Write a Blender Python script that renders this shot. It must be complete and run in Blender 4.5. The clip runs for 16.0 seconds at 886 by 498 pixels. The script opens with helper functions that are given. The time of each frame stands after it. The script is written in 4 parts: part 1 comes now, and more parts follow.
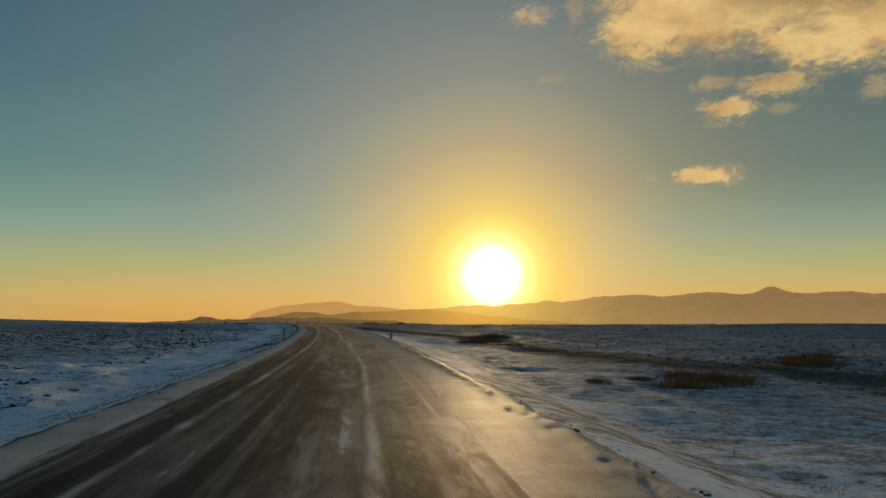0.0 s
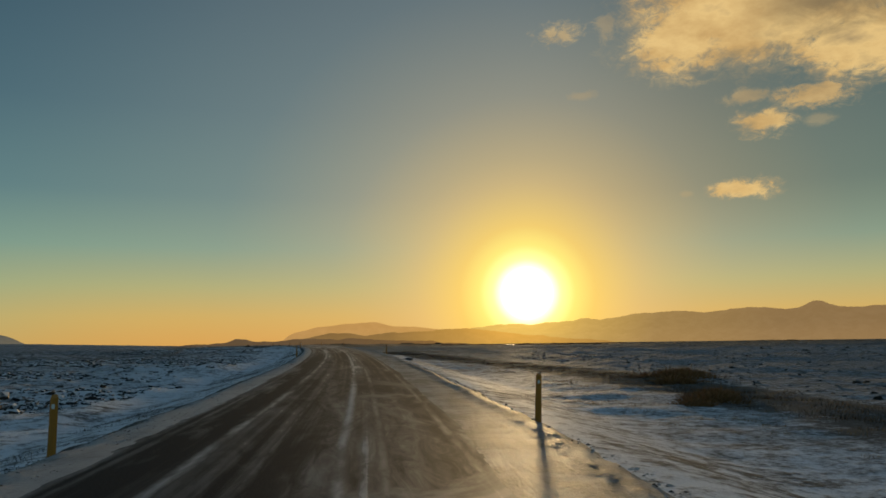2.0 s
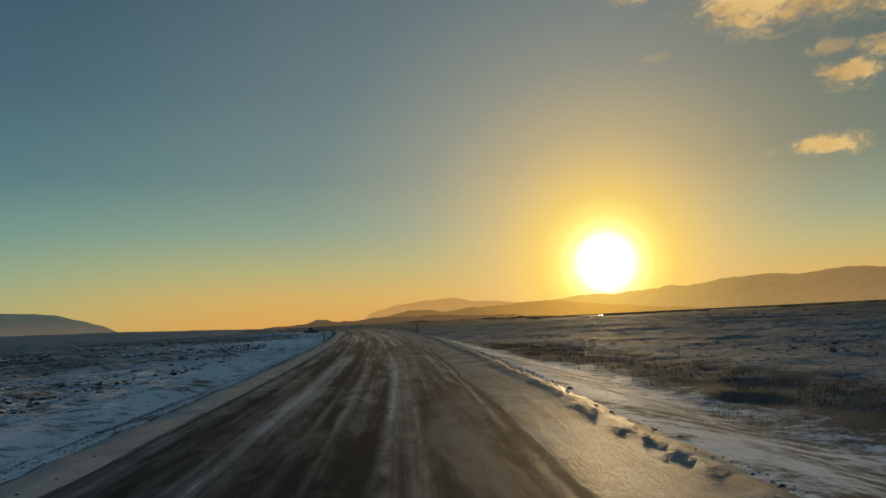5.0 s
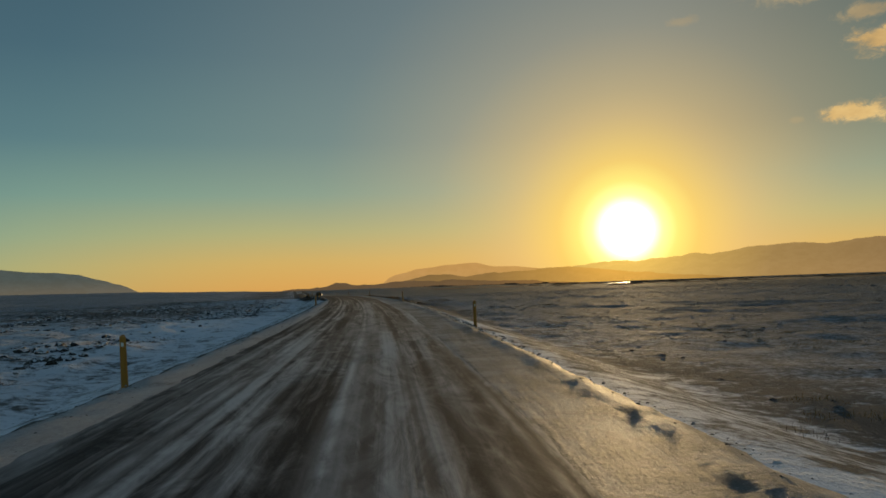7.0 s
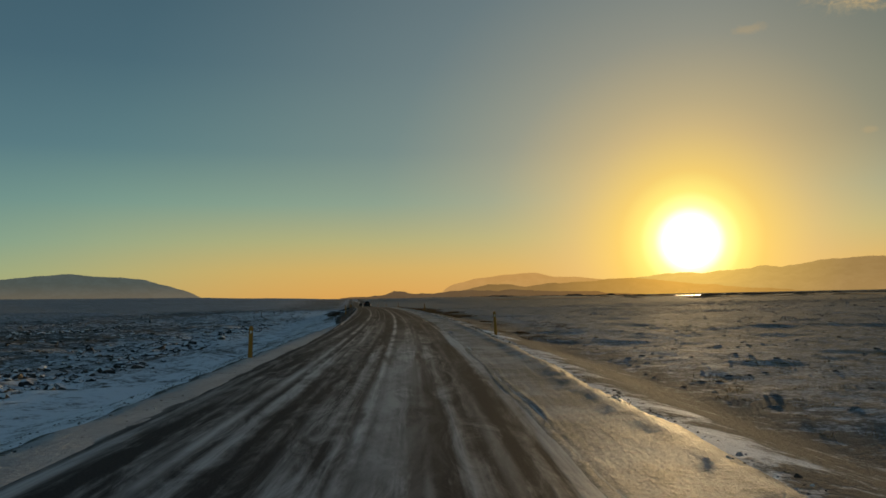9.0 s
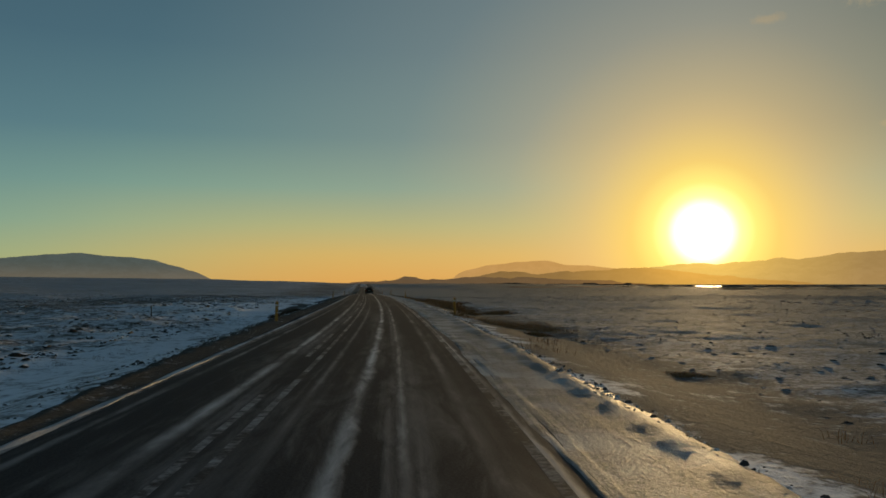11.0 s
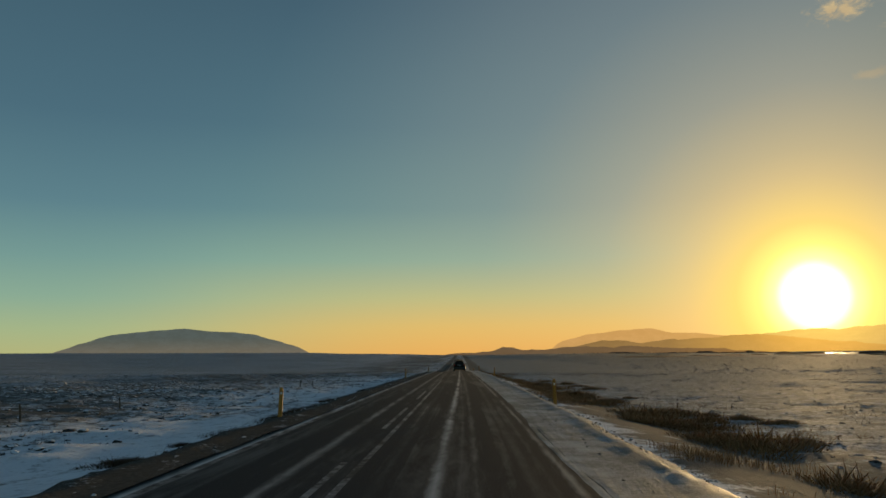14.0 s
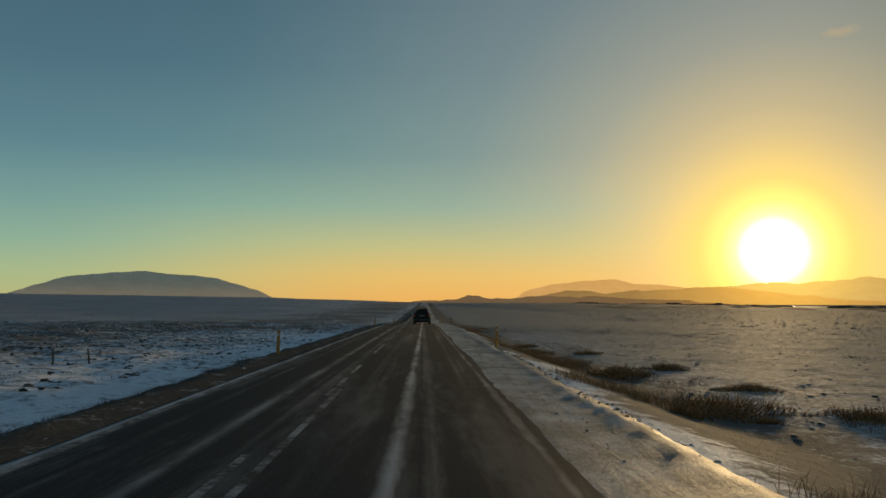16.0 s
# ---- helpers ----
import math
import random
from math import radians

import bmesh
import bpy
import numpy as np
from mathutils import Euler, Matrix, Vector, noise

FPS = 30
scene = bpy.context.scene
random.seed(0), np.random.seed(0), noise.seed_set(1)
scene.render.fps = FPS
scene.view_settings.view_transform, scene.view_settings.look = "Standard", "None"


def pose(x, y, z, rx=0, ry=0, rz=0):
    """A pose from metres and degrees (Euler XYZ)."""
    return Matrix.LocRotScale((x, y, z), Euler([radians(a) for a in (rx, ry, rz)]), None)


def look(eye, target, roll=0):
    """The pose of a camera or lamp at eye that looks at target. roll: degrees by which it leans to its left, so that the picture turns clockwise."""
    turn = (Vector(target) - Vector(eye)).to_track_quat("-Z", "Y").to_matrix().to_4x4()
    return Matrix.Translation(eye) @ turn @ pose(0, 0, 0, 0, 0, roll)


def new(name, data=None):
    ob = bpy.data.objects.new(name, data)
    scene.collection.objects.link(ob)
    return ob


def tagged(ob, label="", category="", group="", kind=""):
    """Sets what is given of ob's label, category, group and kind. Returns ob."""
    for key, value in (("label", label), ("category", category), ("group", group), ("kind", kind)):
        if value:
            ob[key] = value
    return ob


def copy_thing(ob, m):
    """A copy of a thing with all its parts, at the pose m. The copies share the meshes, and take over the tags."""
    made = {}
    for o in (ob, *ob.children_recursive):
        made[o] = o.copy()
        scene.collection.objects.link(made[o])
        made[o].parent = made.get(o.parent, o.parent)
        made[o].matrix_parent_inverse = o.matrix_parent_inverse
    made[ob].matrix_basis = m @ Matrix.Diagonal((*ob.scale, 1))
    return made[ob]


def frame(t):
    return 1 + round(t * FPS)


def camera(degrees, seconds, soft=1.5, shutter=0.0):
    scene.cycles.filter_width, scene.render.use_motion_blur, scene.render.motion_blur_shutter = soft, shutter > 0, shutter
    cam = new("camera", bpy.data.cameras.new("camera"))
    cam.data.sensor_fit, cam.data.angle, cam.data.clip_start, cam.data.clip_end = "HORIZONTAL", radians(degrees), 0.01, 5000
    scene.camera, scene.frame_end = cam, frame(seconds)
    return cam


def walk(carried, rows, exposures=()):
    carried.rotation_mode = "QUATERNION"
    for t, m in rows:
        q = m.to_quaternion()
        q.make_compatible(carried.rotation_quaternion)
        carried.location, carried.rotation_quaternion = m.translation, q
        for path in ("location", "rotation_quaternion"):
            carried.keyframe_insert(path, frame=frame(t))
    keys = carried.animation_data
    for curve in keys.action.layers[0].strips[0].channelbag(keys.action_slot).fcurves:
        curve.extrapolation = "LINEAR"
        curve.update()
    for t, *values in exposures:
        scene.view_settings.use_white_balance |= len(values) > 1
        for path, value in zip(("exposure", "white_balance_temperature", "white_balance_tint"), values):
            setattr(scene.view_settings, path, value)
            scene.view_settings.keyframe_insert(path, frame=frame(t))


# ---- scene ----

# The road's plan: heading (degrees to the right of north) and grade (degrees) along its length, in metres
SPEED = 20.0
EYE = 1.42
HEADING = [(-60, 8.0), (0, 7.8), (15, 7.3), (39, 6.2), (69, 4.6), (99, 2.9), (123, 1.5), (155, -0.7), (179, -1.9),
           (199, -3.0), (245, -5.2), (269, -6.0), (300, -6.7), (340, -7.0), (400, -7.05), (480, -6.85), (6000, -6.85)]
GRADE = [(-60, 0.1), (0, 0.3), (40, 0.5), (100, 0.6), (124, 0.5), (170, 0.25), (250, -0.1), (290, -0.25),
         (330, -0.5), (360, -0.6), (395, -0.7), (412, -1.3), (440, -1.7), (470, -1.3), (500, -0.5), (560, 0.2), (700, 0.2), (1000, 0.0), (6000, 0.0)]
S = np.arange(-700.0, 5600.0, 1.0)


def eased(knots):
    k = np.array(knots)
    w = np.hanning(41)
    return np.convolve(np.pad(np.interp(S, k[:, 0], k[:, 1]), 20, "edge"), w / w.sum(), "valid")


PSI, GRAD = np.radians(eased(HEADING)), np.radians(eased(GRADE))
RX, RY, RZ = np.cumsum(np.sin(PSI)), np.cumsum(np.cos(PSI)), np.cumsum(np.tan(GRAD))
I0 = int(np.argmin(abs(S)))
RX, RY, RZ = RX - RX[I0], RY - RY[I0], RZ - RZ[I0]


def on_road(s, lat=0.0, up=0.0):
    """The point at s metres along the road, lat metres to the right of the driving line."""
    p = np.interp(s, S, PSI)
    return np.array([np.interp(s, S, RX) + lat * np.cos(p), np.interp(s, S, RY) - lat * np.sin(p), np.interp(s, S, RZ) + up])


# ---- camera: seconds, turn to the right, pitch, roll ----
TURNS = [
    (0.0, 13.44, 5.29, 0.00),
    (0.5, 12.84, 5.15, -1.23),
    (1.0, 12.16, 5.58, -1.73),
    (1.5, 11.62, 6.24, -1.25),
    (2.0, 10.99, 6.70, -0.75),
    (2.5, 9.52, 6.75, -1.23),
    (3.0, 7.48, 6.07, -3.09),
    (3.5, 6.87, 5.67, -3.46),
    (4.0, 6.23, 5.55, -3.65),
    (6.5, 4.40, 3.21, -1.75),
    (7.0, 3.91, 2.60, -2.02),
    (7.5, 3.18, 2.59, -2.53),
    (8.0, 0.86, 2.66, -3.19),
    (8.5, 0.21, 3.40, -2.00),
    (11.0, -1.11, 2.41, -0.03),
    (11.5, -1.71, 1.99, -0.05),
    (12.0, -3.32, 4.14, 0.00),
    (12.5, -4.86, 6.25, -0.02),
    (13.0, -5.73, 5.44, -1.29),
    (13.5, -7.00, 5.82, -1.44),
    (14.0, -7.96, 7.52, -0.83),
    (14.5, -7.99, 7.55, -1.90),
    (15.0, -7.29, 6.69, -2.38),
    (15.5, -6.66, 5.82, -1.01),
    (16.0, -5.58, 3.78, 0.17),
]
cam = camera(58.01, 16.0, soft=1.6)


def eye_pose(t, turn, pitch, roll):
    e = on_road(SPEED * t, 0, EYE)
    a, b = radians(turn), radians(pitch)
    return look(e, e + np.array([math.sin(a) * math.cos(b), math.cos(a) * math.cos(b), math.sin(b)]), roll)


walk(cam, [(t, eye_pose(t, a, b, c)) for t, a, b, c in TURNS],
     exposures=[(0.0, -0.06), (8.0, -0.04), (11.0, 0.0), (12.5, 0.12), (14.5, 0.2), (16.0, 0.24)])

# ---- world, sun ----
SUN_AZ, SUN_EL = radians(16.95), radians(3.45)
SUN_DIR = Vector((math.sin(SUN_AZ) * math.cos(SUN_EL), math.cos(SUN_AZ) * math.cos(SUN_EL), math.sin(SUN_EL)))


def srgb(r, g, b, k=1.0):
    f = lambda c: ((c / 255 + 0.055) / 1.055) ** 2.4 if c > 10 else c / 255 / 12.92
    return (f(r) * k, f(g) * k, f(b) * k, 1.0)


class Nodes:
    """Short hand for building node trees."""

    def __init__(self, tree):
        self.tree = tree
        tree.nodes.clear()

    def add(self, kind, **sets):
        n = self.tree.nodes.new(kind)
        for key, value in sets.items():
            if key == "operation":
                n.operation = value
            elif key == "blend_type":
                n.blend_type = value
            elif key == "data_type":
                n.data_type = value
            elif key == "noise_dimensions":
                n.noise_dimensions = value
            elif key == "feature":
                n.feature = value
        return n

    def put(self, socket, value):
        if isinstance(value, bpy.types.NodeSocket):
            self.tree.links.new(value, socket)
        else:
            socket.default_value = value

    def math(self, op, a, b=0.0, c=0.0, clamp=False):
        n = self.add("ShaderNodeMath", operation=op)
        n.use_clamp = clamp
        for s, v in zip(n.inputs, (a, b, c)):
            self.put(s, v)
        return n.outputs[0]

    def vec(self, op, a, b=(0, 0, 0)):
        n = self.add("ShaderNodeVectorMath", operation=op)
        self.put(n.inputs[0], a)
        self.put(n.inputs[1], b)
        return n.outputs["Value"] if op in ("DOT_PRODUCT", "LENGTH", "DISTANCE") else n.outputs["Vector"]

    def noise(self, vector, scale, detail=4.0, rough=0.55, warp=0.0):
        n = self.add("ShaderNodeTexNoise")
        self.put(n.inputs["Vector"], vector)
        for key, v in (("Scale", scale), ("Detail", detail), ("Roughness", rough), ("Distortion", warp)):
            n.inputs[key].default_value = v
        return n.outputs["Fac"]

    def step(self, value, low, high, a=0.0, b=1.0):
        n = self.add("ShaderNodeMapRange")
        n.interpolation_type = "SMOOTHSTEP"
        for s, v in zip(n.inputs, (value, low, high, a, b)):
            self.put(s, v)
        return n.outputs[0]

    def ramp(self, value, stops):
        n = self.add("ShaderNodeValToRGB")
        e = n.color_ramp.elements
        while len(e) < len(stops):
            e.new(0.5)
        for el, (p, c) in zip(e, stops):
            el.position, el.color = p, c
        self.put(n.inputs[0], value)
        return n.outputs[0]

    def mix(self, fac, a, b, how="MIX"):
        n = self.add("ShaderNodeMix", data_type="RGBA", blend_type=how)
        self.put(n.inputs[0], fac)
        self.put(n.inputs[6], a)
        self.put(n.inputs[7], b)
        return n.outputs[2]

    def scaled(self, vector, scale, move=(0, 0, 0)):
        n = self.add("ShaderNodeMapping")
        self.put(n.inputs[0], vector)
        n.inputs["Scale"].default_value = scale
        n.inputs["Location"].default_value = move
        return n.outputs[0]

    def split(self, vector):
        n = self.add("ShaderNodeSeparateXYZ")
        self.put(n.inputs[0], vector)
        return n.outputs


world = bpy.data.worlds.new("sky")
world.use_nodes = True
scene.world = world
N = Nodes(world.node_tree)
direction = N.add("ShaderNodeTexCoord").outputs["Generated"]
dx, dy, dz = N.split(direction)
deg = 180 / math.pi
elev = N.math("MULTIPLY", N.math("ARCSINE", dz), deg)
off = N.math("MULTIPLY", N.math("ARCCOSINE", N.math("MINIMUM", N.vec("DOT_PRODUCT", direction, tuple(SUN_DIR)), 1.0)), deg)
azim = N.math("MULTIPLY", N.math("ARCTAN2", dx, dy), deg)
base = N.ramp(N.math("DIVIDE", elev, 90.0), [
    (0.000, srgb(236, 170, 80)), (0.022, srgb(226, 182, 96)), (0.045, srgb(194, 186, 122)), (0.075, srgb(144, 171, 146)),
    (0.115, srgb(104, 137, 136)), (0.18, srgb(82, 113, 123)), (0.28, srgb(64, 89, 106)), (0.6, srgb(74, 98, 124)), (1.0, srgb(80, 104, 130))])
glow = N.ramp(N.math("DIVIDE", off, 40.0), [
    (0.030, (7, 6.6, 5.4, 1)), (0.046, (2.2, 2.0, 1.1, 1)), (0.060, (1.4, 1.22, 0.45, 1)), (0.085, (1.05, 0.86, 0.21, 1)), (0.12, srgb(250, 208, 110)),
    (0.20, srgb(224, 190, 128)), (0.35, srgb(176, 165, 142)), (0.55, srgb(136, 144, 142)), (1.0, srgb(108, 125, 130))])
glow_mix = N.ramp(N.math("DIVIDE", off, 40.0), [
    (0.09, (1, 1, 1, 1)), (0.14, (0.88, 0.88, 0.88, 1)), (0.24, (0.66, 0.66, 0.66, 1)), (0.42, (0.50, 0.50, 0.50, 1)), (0.70, (0.30, 0.30, 0.30, 1)), (1.0, (0, 0, 0, 1))])
cool = N.ramp(N.math("DIVIDE", elev, 90.0), [
    (0.000, srgb(178, 172, 116)), (0.022, srgb(160, 173, 130)), (0.045, srgb(134, 163, 142)), (0.075, srgb(112, 146, 141)),
    (0.115, srgb(88, 122, 132)), (0.18, srgb(71, 102, 117)), (0.28, srgb(61, 88, 103)), (0.6, srgb(74, 98, 124)), (1.0, srgb(80, 104, 130))])
base = N.mix(N.step(off, 22.0, 52.0), base, cool)
# near the horizon the air keeps its own orange
glow_mix = N.math("MULTIPLY", glow_mix, N.math("SUBTRACT", 1.0, N.math("MULTIPLY", N.step(elev, 9.0, 0.5), N.step(off, 6.0, 14.0, 0.0, 0.7))))
clear = N.mix(glow_mix, base, glow)
# clouds: ragged by noise, each with a centre and a half size in degrees (azimuth, elevation)
spread = N.add("ShaderNodeCombineXYZ")
N.put(spread.inputs[0], azim)
N.put(spread.inputs[1], elev)
flat = spread.outputs[0]
ragged = N.math("SUBTRACT", N.noise(N.scaled(flat, (0.32, 0.6, 1)), 1.0, 7.0, 0.62, 0.4), 0.5)
ragged_fine = N.math("SUBTRACT", N.noise(N.scaled(flat, (1.1, 1.7, 1)), 1.0, 7.0, 0.68, 0.9), 0.5)
cover = None
for ca, ce, wa, we, thick, rag in (
        (34.5, 21.9, 11.0, 4.4, 1.3, 0.80), (28.6, 20.2, 4.6, 2.7, 1.1, 1.2), (40.5, 18.6, 6.5, 2.9, 1.2, 1.1), (58.0, 21.0, 18.0, 5.6, 1.1, 1.0),
        (32.0, 10.05, 2.5, 0.72, 1.0, 1.9), (33.4, 14.35, 2.1, 1.05, 0.95, 2.0), (36.6, 15.7, 2.7, 0.95, 0.8, 2.2), (32.5, 16.1, 1.6, 0.55, 0.55, 2.0),
        (42.4, 14.8, 0.9, 0.95, 0.5, 2.2), (36.9, 14.15, 1.1, 0.45, 0.35, 1.6), (19.9, 21.4, 1.7, 1.0, 0.6, 2.4), (23.2, 21.6, 1.1, 1.2, 0.4, 2.4),
        (21.2, 17.15, 1.1, 0.34, 0.35, 1.9), (28.2, 9.95, 0.5, 0.25, 0.3, 1.2)):
    qa = N.math("DIVIDE", N.math("SUBTRACT", azim, ca), wa)
    qe = N.math("DIVIDE", N.math("SUBTRACT", elev, ce), we)
    d = N.math("SQRT", N.math("ADD", N.math("MULTIPLY", qa, qa), N.math("MULTIPLY", qe, qe)))
    d = N.math("ADD", d, N.math("ADD", N.math("MULTIPLY", ragged, rag), N.math("MULTIPLY", ragged_fine, rag * 0.8)))
    m = N.math("MULTIPLY", N.step(d, 1.18, 0.34), thick)
    cover = m if cover is None else N.math("MAXIMUM", cover, m)
cover = N.math("MINIMUM", cover, 1.0)
shade = N.noise(N.scaled(flat, (0.16, 0.3, 1), (3.1, 1.7, 0)), 1.0, 5.0, 0.6)
cloud_colour = N.ramp(shade, [(0.28, srgb(164, 138, 98)), (0.42, srgb(220, 174, 108)), (0.58, srgb(250, 206, 134)), (0.74, srgb(190, 158, 110))])
# thin edges are greyer than the thick body
cloud_colour = N.mix(N.step(cover, 0.85, 0.25, 0.0, 0.6), cloud_colour, srgb(168, 152, 122))
# the thick upper part of the great cloud is grey-brown
cloud_colour = N.mix(N.math("MULTIPLY", N.step(N.math("ADD", elev, N.math("MULTIPLY", ragged, 5.0)), 18.3, 21.5), N.math("MULTIPLY", N.step(azim, 31.0, 38.0), 0.8)), cloud_colour, srgb(118, 100, 74))
# a thin veil of high cloud to the right of the sun
veil = N.math("MULTIPLY", N.step(azim, 16.0, 34.0), N.math("MULTIPLY", N.step(elev, 4.0, 11.0), N.step(azim, 100.0, 60.0)))
clear = N.mix(veil, clear, N.mix(1.0, clear, (0.90, 0.82, 0.70, 1), "MULTIPLY"))
cloudy = N.mix(N.math("MULTIPLY", cover, 0.9), clear, cloud_colour)
cloudy = N.mix(1.0, cloudy, (0.955, 1.0, 1.0, 1), "MULTIPLY")
air = N.add("ShaderNodeTexSky")
air.sky_type, air.sun_disc = "NISHITA", False
air.sun_elevation, air.sun_rotation = SUN_EL, SUN_AZ
air.air_density, air.dust_density = 1.0, 1.5
bg_air, bg_view = N.add("ShaderNodeBackground"), N.add("ShaderNodeBackground")
N.put(bg_air.inputs[0], air.outputs[0])
N.put(bg_air.inputs[1], 0.004)
N.put(bg_view.inputs[0], cloudy)
N.put(bg_view.inputs[1], 0.95)
total = N.add("ShaderNodeAddShader")
N.put(total.inputs[0], bg_air.outputs[0])
N.put(total.inputs[1], bg_view.outputs[0])
N.put(N.add("ShaderNodeOutputWorld").inputs[0], total.outputs[0])

sun_lamp = bpy.data.lights.new("sun", "SUN")
sun_lamp.energy, sun_lamp.angle, sun_lamp.color = 3.0, radians(1.6), (1.0, 0.68, 0.32)
sun = new("sun", sun_lamp)
# the beams that reach the ground come a little lower, past the edge of the haze
sun.matrix_world = look((100 * math.sin(SUN_AZ), 100 * math.cos(SUN_AZ), 100 * math.tan(radians(2.6))), (0, 0, 0))


# ---- materials ----
def material(name):
    m = bpy.data.materials.new(name)
    m.use_nodes = True
    n = Nodes(m.node_tree)
    shader = n.add("ShaderNodeBsdfPrincipled")
    n.put(n.add("ShaderNodeOutputMaterial").inputs[0], shader.outputs[0])
    return m, n, shader


def bumped(n, shader, height, strength, distance):
    b = n.add("ShaderNodeBump")
    b.inputs["Strength"].default_value, b.inputs["Distance"].default_value = strength, distance
    n.put(b.inputs["Height"], height)
    n.put(shader.inputs["Normal"], b.outputs[0])


def simple(name, colour, rough, metal=0.0, vary=0.15, scale=8.0, bump=0.0, specular=0.5):
    m, n, sh = material(name)
    pos = n.add("ShaderNodeTexCoord").outputs["Object"]
    a = n.noise(pos, scale, 5)
    b = n.noise(pos, scale * 7, 4)
    k = n.math("ADD", 1 - vary, n.math("MULTIPLY", n.math("ADD", a, b), vary))
    n.put(sh.inputs["Base Color"], n.mix(1.0, (*colour, 1), k, "MULTIPLY"))
    n.put(sh.inputs["Roughness"], n.math("ADD", rough - 0.08, n.math("MULTIPLY", b, 0.16)))
    sh.inputs["Metallic"].default_value = metal
    sh.inputs["Specular IOR Level"].default_value = specular
    if bump:
        bumped(n, sh, b, bump, 0.01)
    return m


# the overgrown track: distance along the road, and to its right
TRACK = [(0, 19.0), (24, 18.0), (28, 16.5), (32, 14.5), (36, 13.4), (45, 12.0), (60, 12.0), (75, 12.4), (85, 12.3), (100, 10.2), (120, 8.8), (140, 8.3), (160, 8.0)]


def ground_material():
    m, n, sh = material("snowy_heath")
    g = n.add("ShaderNodeNewGeometry")
    pos = g.outputs["Position"]
    flat2 = n.scaled(pos, (1, 1, 0.3))
    wide = n.noise(flat2, 0.03, 3, 0.5)
    mid = n.noise(n.scaled(pos, (1, 0.8, 0.3)), 0.25, 6, 0.65, 0.3)
    fine = n.noise(flat2, 1.9, 5, 0.68, 0.2)
    grit = n.noise(flat2, 9.0, 4, 0.7)
    bare = n.math("ADD", n.math("ADD", n.math("MULTIPLY", wide, 0.30), n.math("MULTIPLY", mid, 0.45)), n.math("ADD", n.math("MULTIPLY", fine, 0.80), n.math("MULTIPLY", grit, 0.45)))
    slope = n.split(g.outputs["Normal"])[2]
    bare = n.math("ADD", bare, n.math("MULTIPLY", n.math("SUBTRACT", 1.0, slope), 0.9))
    # snow lies deepest in the ditches beside the road; the open heath is blown half bare
    along, across, _ = n.split(n.add("ShaderNodeUVMap").outputs[0])
    away = n.math("ADD", n.math("ABSOLUTE", across), n.math("MULTIPLY", n.math("SUBTRACT", wide, 0.5), 20.0))
    away = n.math("ADD", away, n.step(along, 385.0, 440.0, 0.0, 45.0))
    bare = n.math("ADD", bare, n.math("ADD", n.step(away, 7.0, 30.0, -0.05, 0.05), n.step(away, 40.0, 260.0, 0.0, 0.035)))
    ditch = n.math("ADD", across, n.math("MULTIPLY", n.math("SUBTRACT", mid, 0.5), 6.0))
    # an old overgrown track winds along beside the road
    track = n.ramp(n.math("DIVIDE", along, 160.0), [(y / 160, (c / 20, c / 20, c / 20, 1)) for y, c in TRACK])
    near_track = n.math("ABSOLUTE", n.math("SUBTRACT", n.math("ADD", across, n.math("MULTIPLY", n.math("SUBTRACT", mid, 0.5), 4.0)), n.math("MULTIPLY", track, 20.0)))
    band = n.math("MULTIPLY", n.step(near_track, 2.9, 1.2), n.step(along, 172.0, 140.0))
    bare = n.math("ADD", bare, n.math("MULTIPLY", band, 0.42))
    bare = n.math("ADD", bare, n.math("MULTIPLY", n.step(across, -9.0, -16.0), n.step(along, 190.0, 250.0, 0.03, 0.065)))
    left_bank = n.math("MULTIPLY", n.math("MULTIPLY", n.step(across, -3.6, -4.3), n.step(across, -7.5, -5.5)), n.step(along, 395.0, 420.0))
    bare = n.math("ADD", bare, n.math("MULTIPLY", left_bank, 0.4))
    bare = n.math("ADD", bare, n.math("ADD", n.step(across, 8.0, 24.0, 0.0, 0.09), n.math("MULTIPLY", n.step(across, 6.0, 14.0), n.step(along, 70.0, 150.0, 0.0, 0.09))))
    bank = n.math("MULTIPLY", n.step(ditch, 2.6, 4.0), n.step(ditch, 9.5, 6.0))
    bare = n.math("ADD", bare, n.math("MULTIPLY", bank, n.step(along, 120.0, 240.0, 0.06, 0.24)))
    even = n.math("MULTIPLY", n.step(across, 4.5, 9.0), n.step(along, 60.0, 150.0, 0.72, 0.92))
    even = n.math("MAXIMUM", even, n.math("MULTIPLY", n.step(across, -22.0, -60.0), 0.75))
    bare = n.math("ADD", n.math("MULTIPLY", bare, n.math("SUBTRACT", 1.0, even)), n.math("MULTIPLY", even, n.math("ADD", n.math("ADD", n.step(across, -10.0, 5.0, 0.675, 0.735), n.math("ADD", n.step(across, 45.0, 130.0, 0.0, 0.035), n.math("MULTIPLY", n.step(across, 12.0, 26.0), n.step(along, 200.0, 120.0, 0.0, -0.05)))), n.math("ADD", n.math("MULTIPLY", grit, 0.42), n.math("MULTIPLY", fine, 0.28)))))
    fac = n.math("MULTIPLY", n.step(bare, 0.92, 1.15), 0.92)
    heath = n.ramp(fine, [(0.3, (0.040, 0.034, 0.025, 1)), (0.5, (0.064, 0.054, 0.039, 1)), (0.7, (0.098, 0.082, 0.056, 1))])
    # past the bend dry grass shows through on the open side
    heath = n.mix(n.math("MULTIPLY", n.step(across, 5.0, 14.0), n.step(along, 150.0, 230.0)), heath, n.ramp(fine, [(0.3, (0.075, 0.060, 0.037, 1)), (0.7, (0.15, 0.118, 0.070, 1))]))
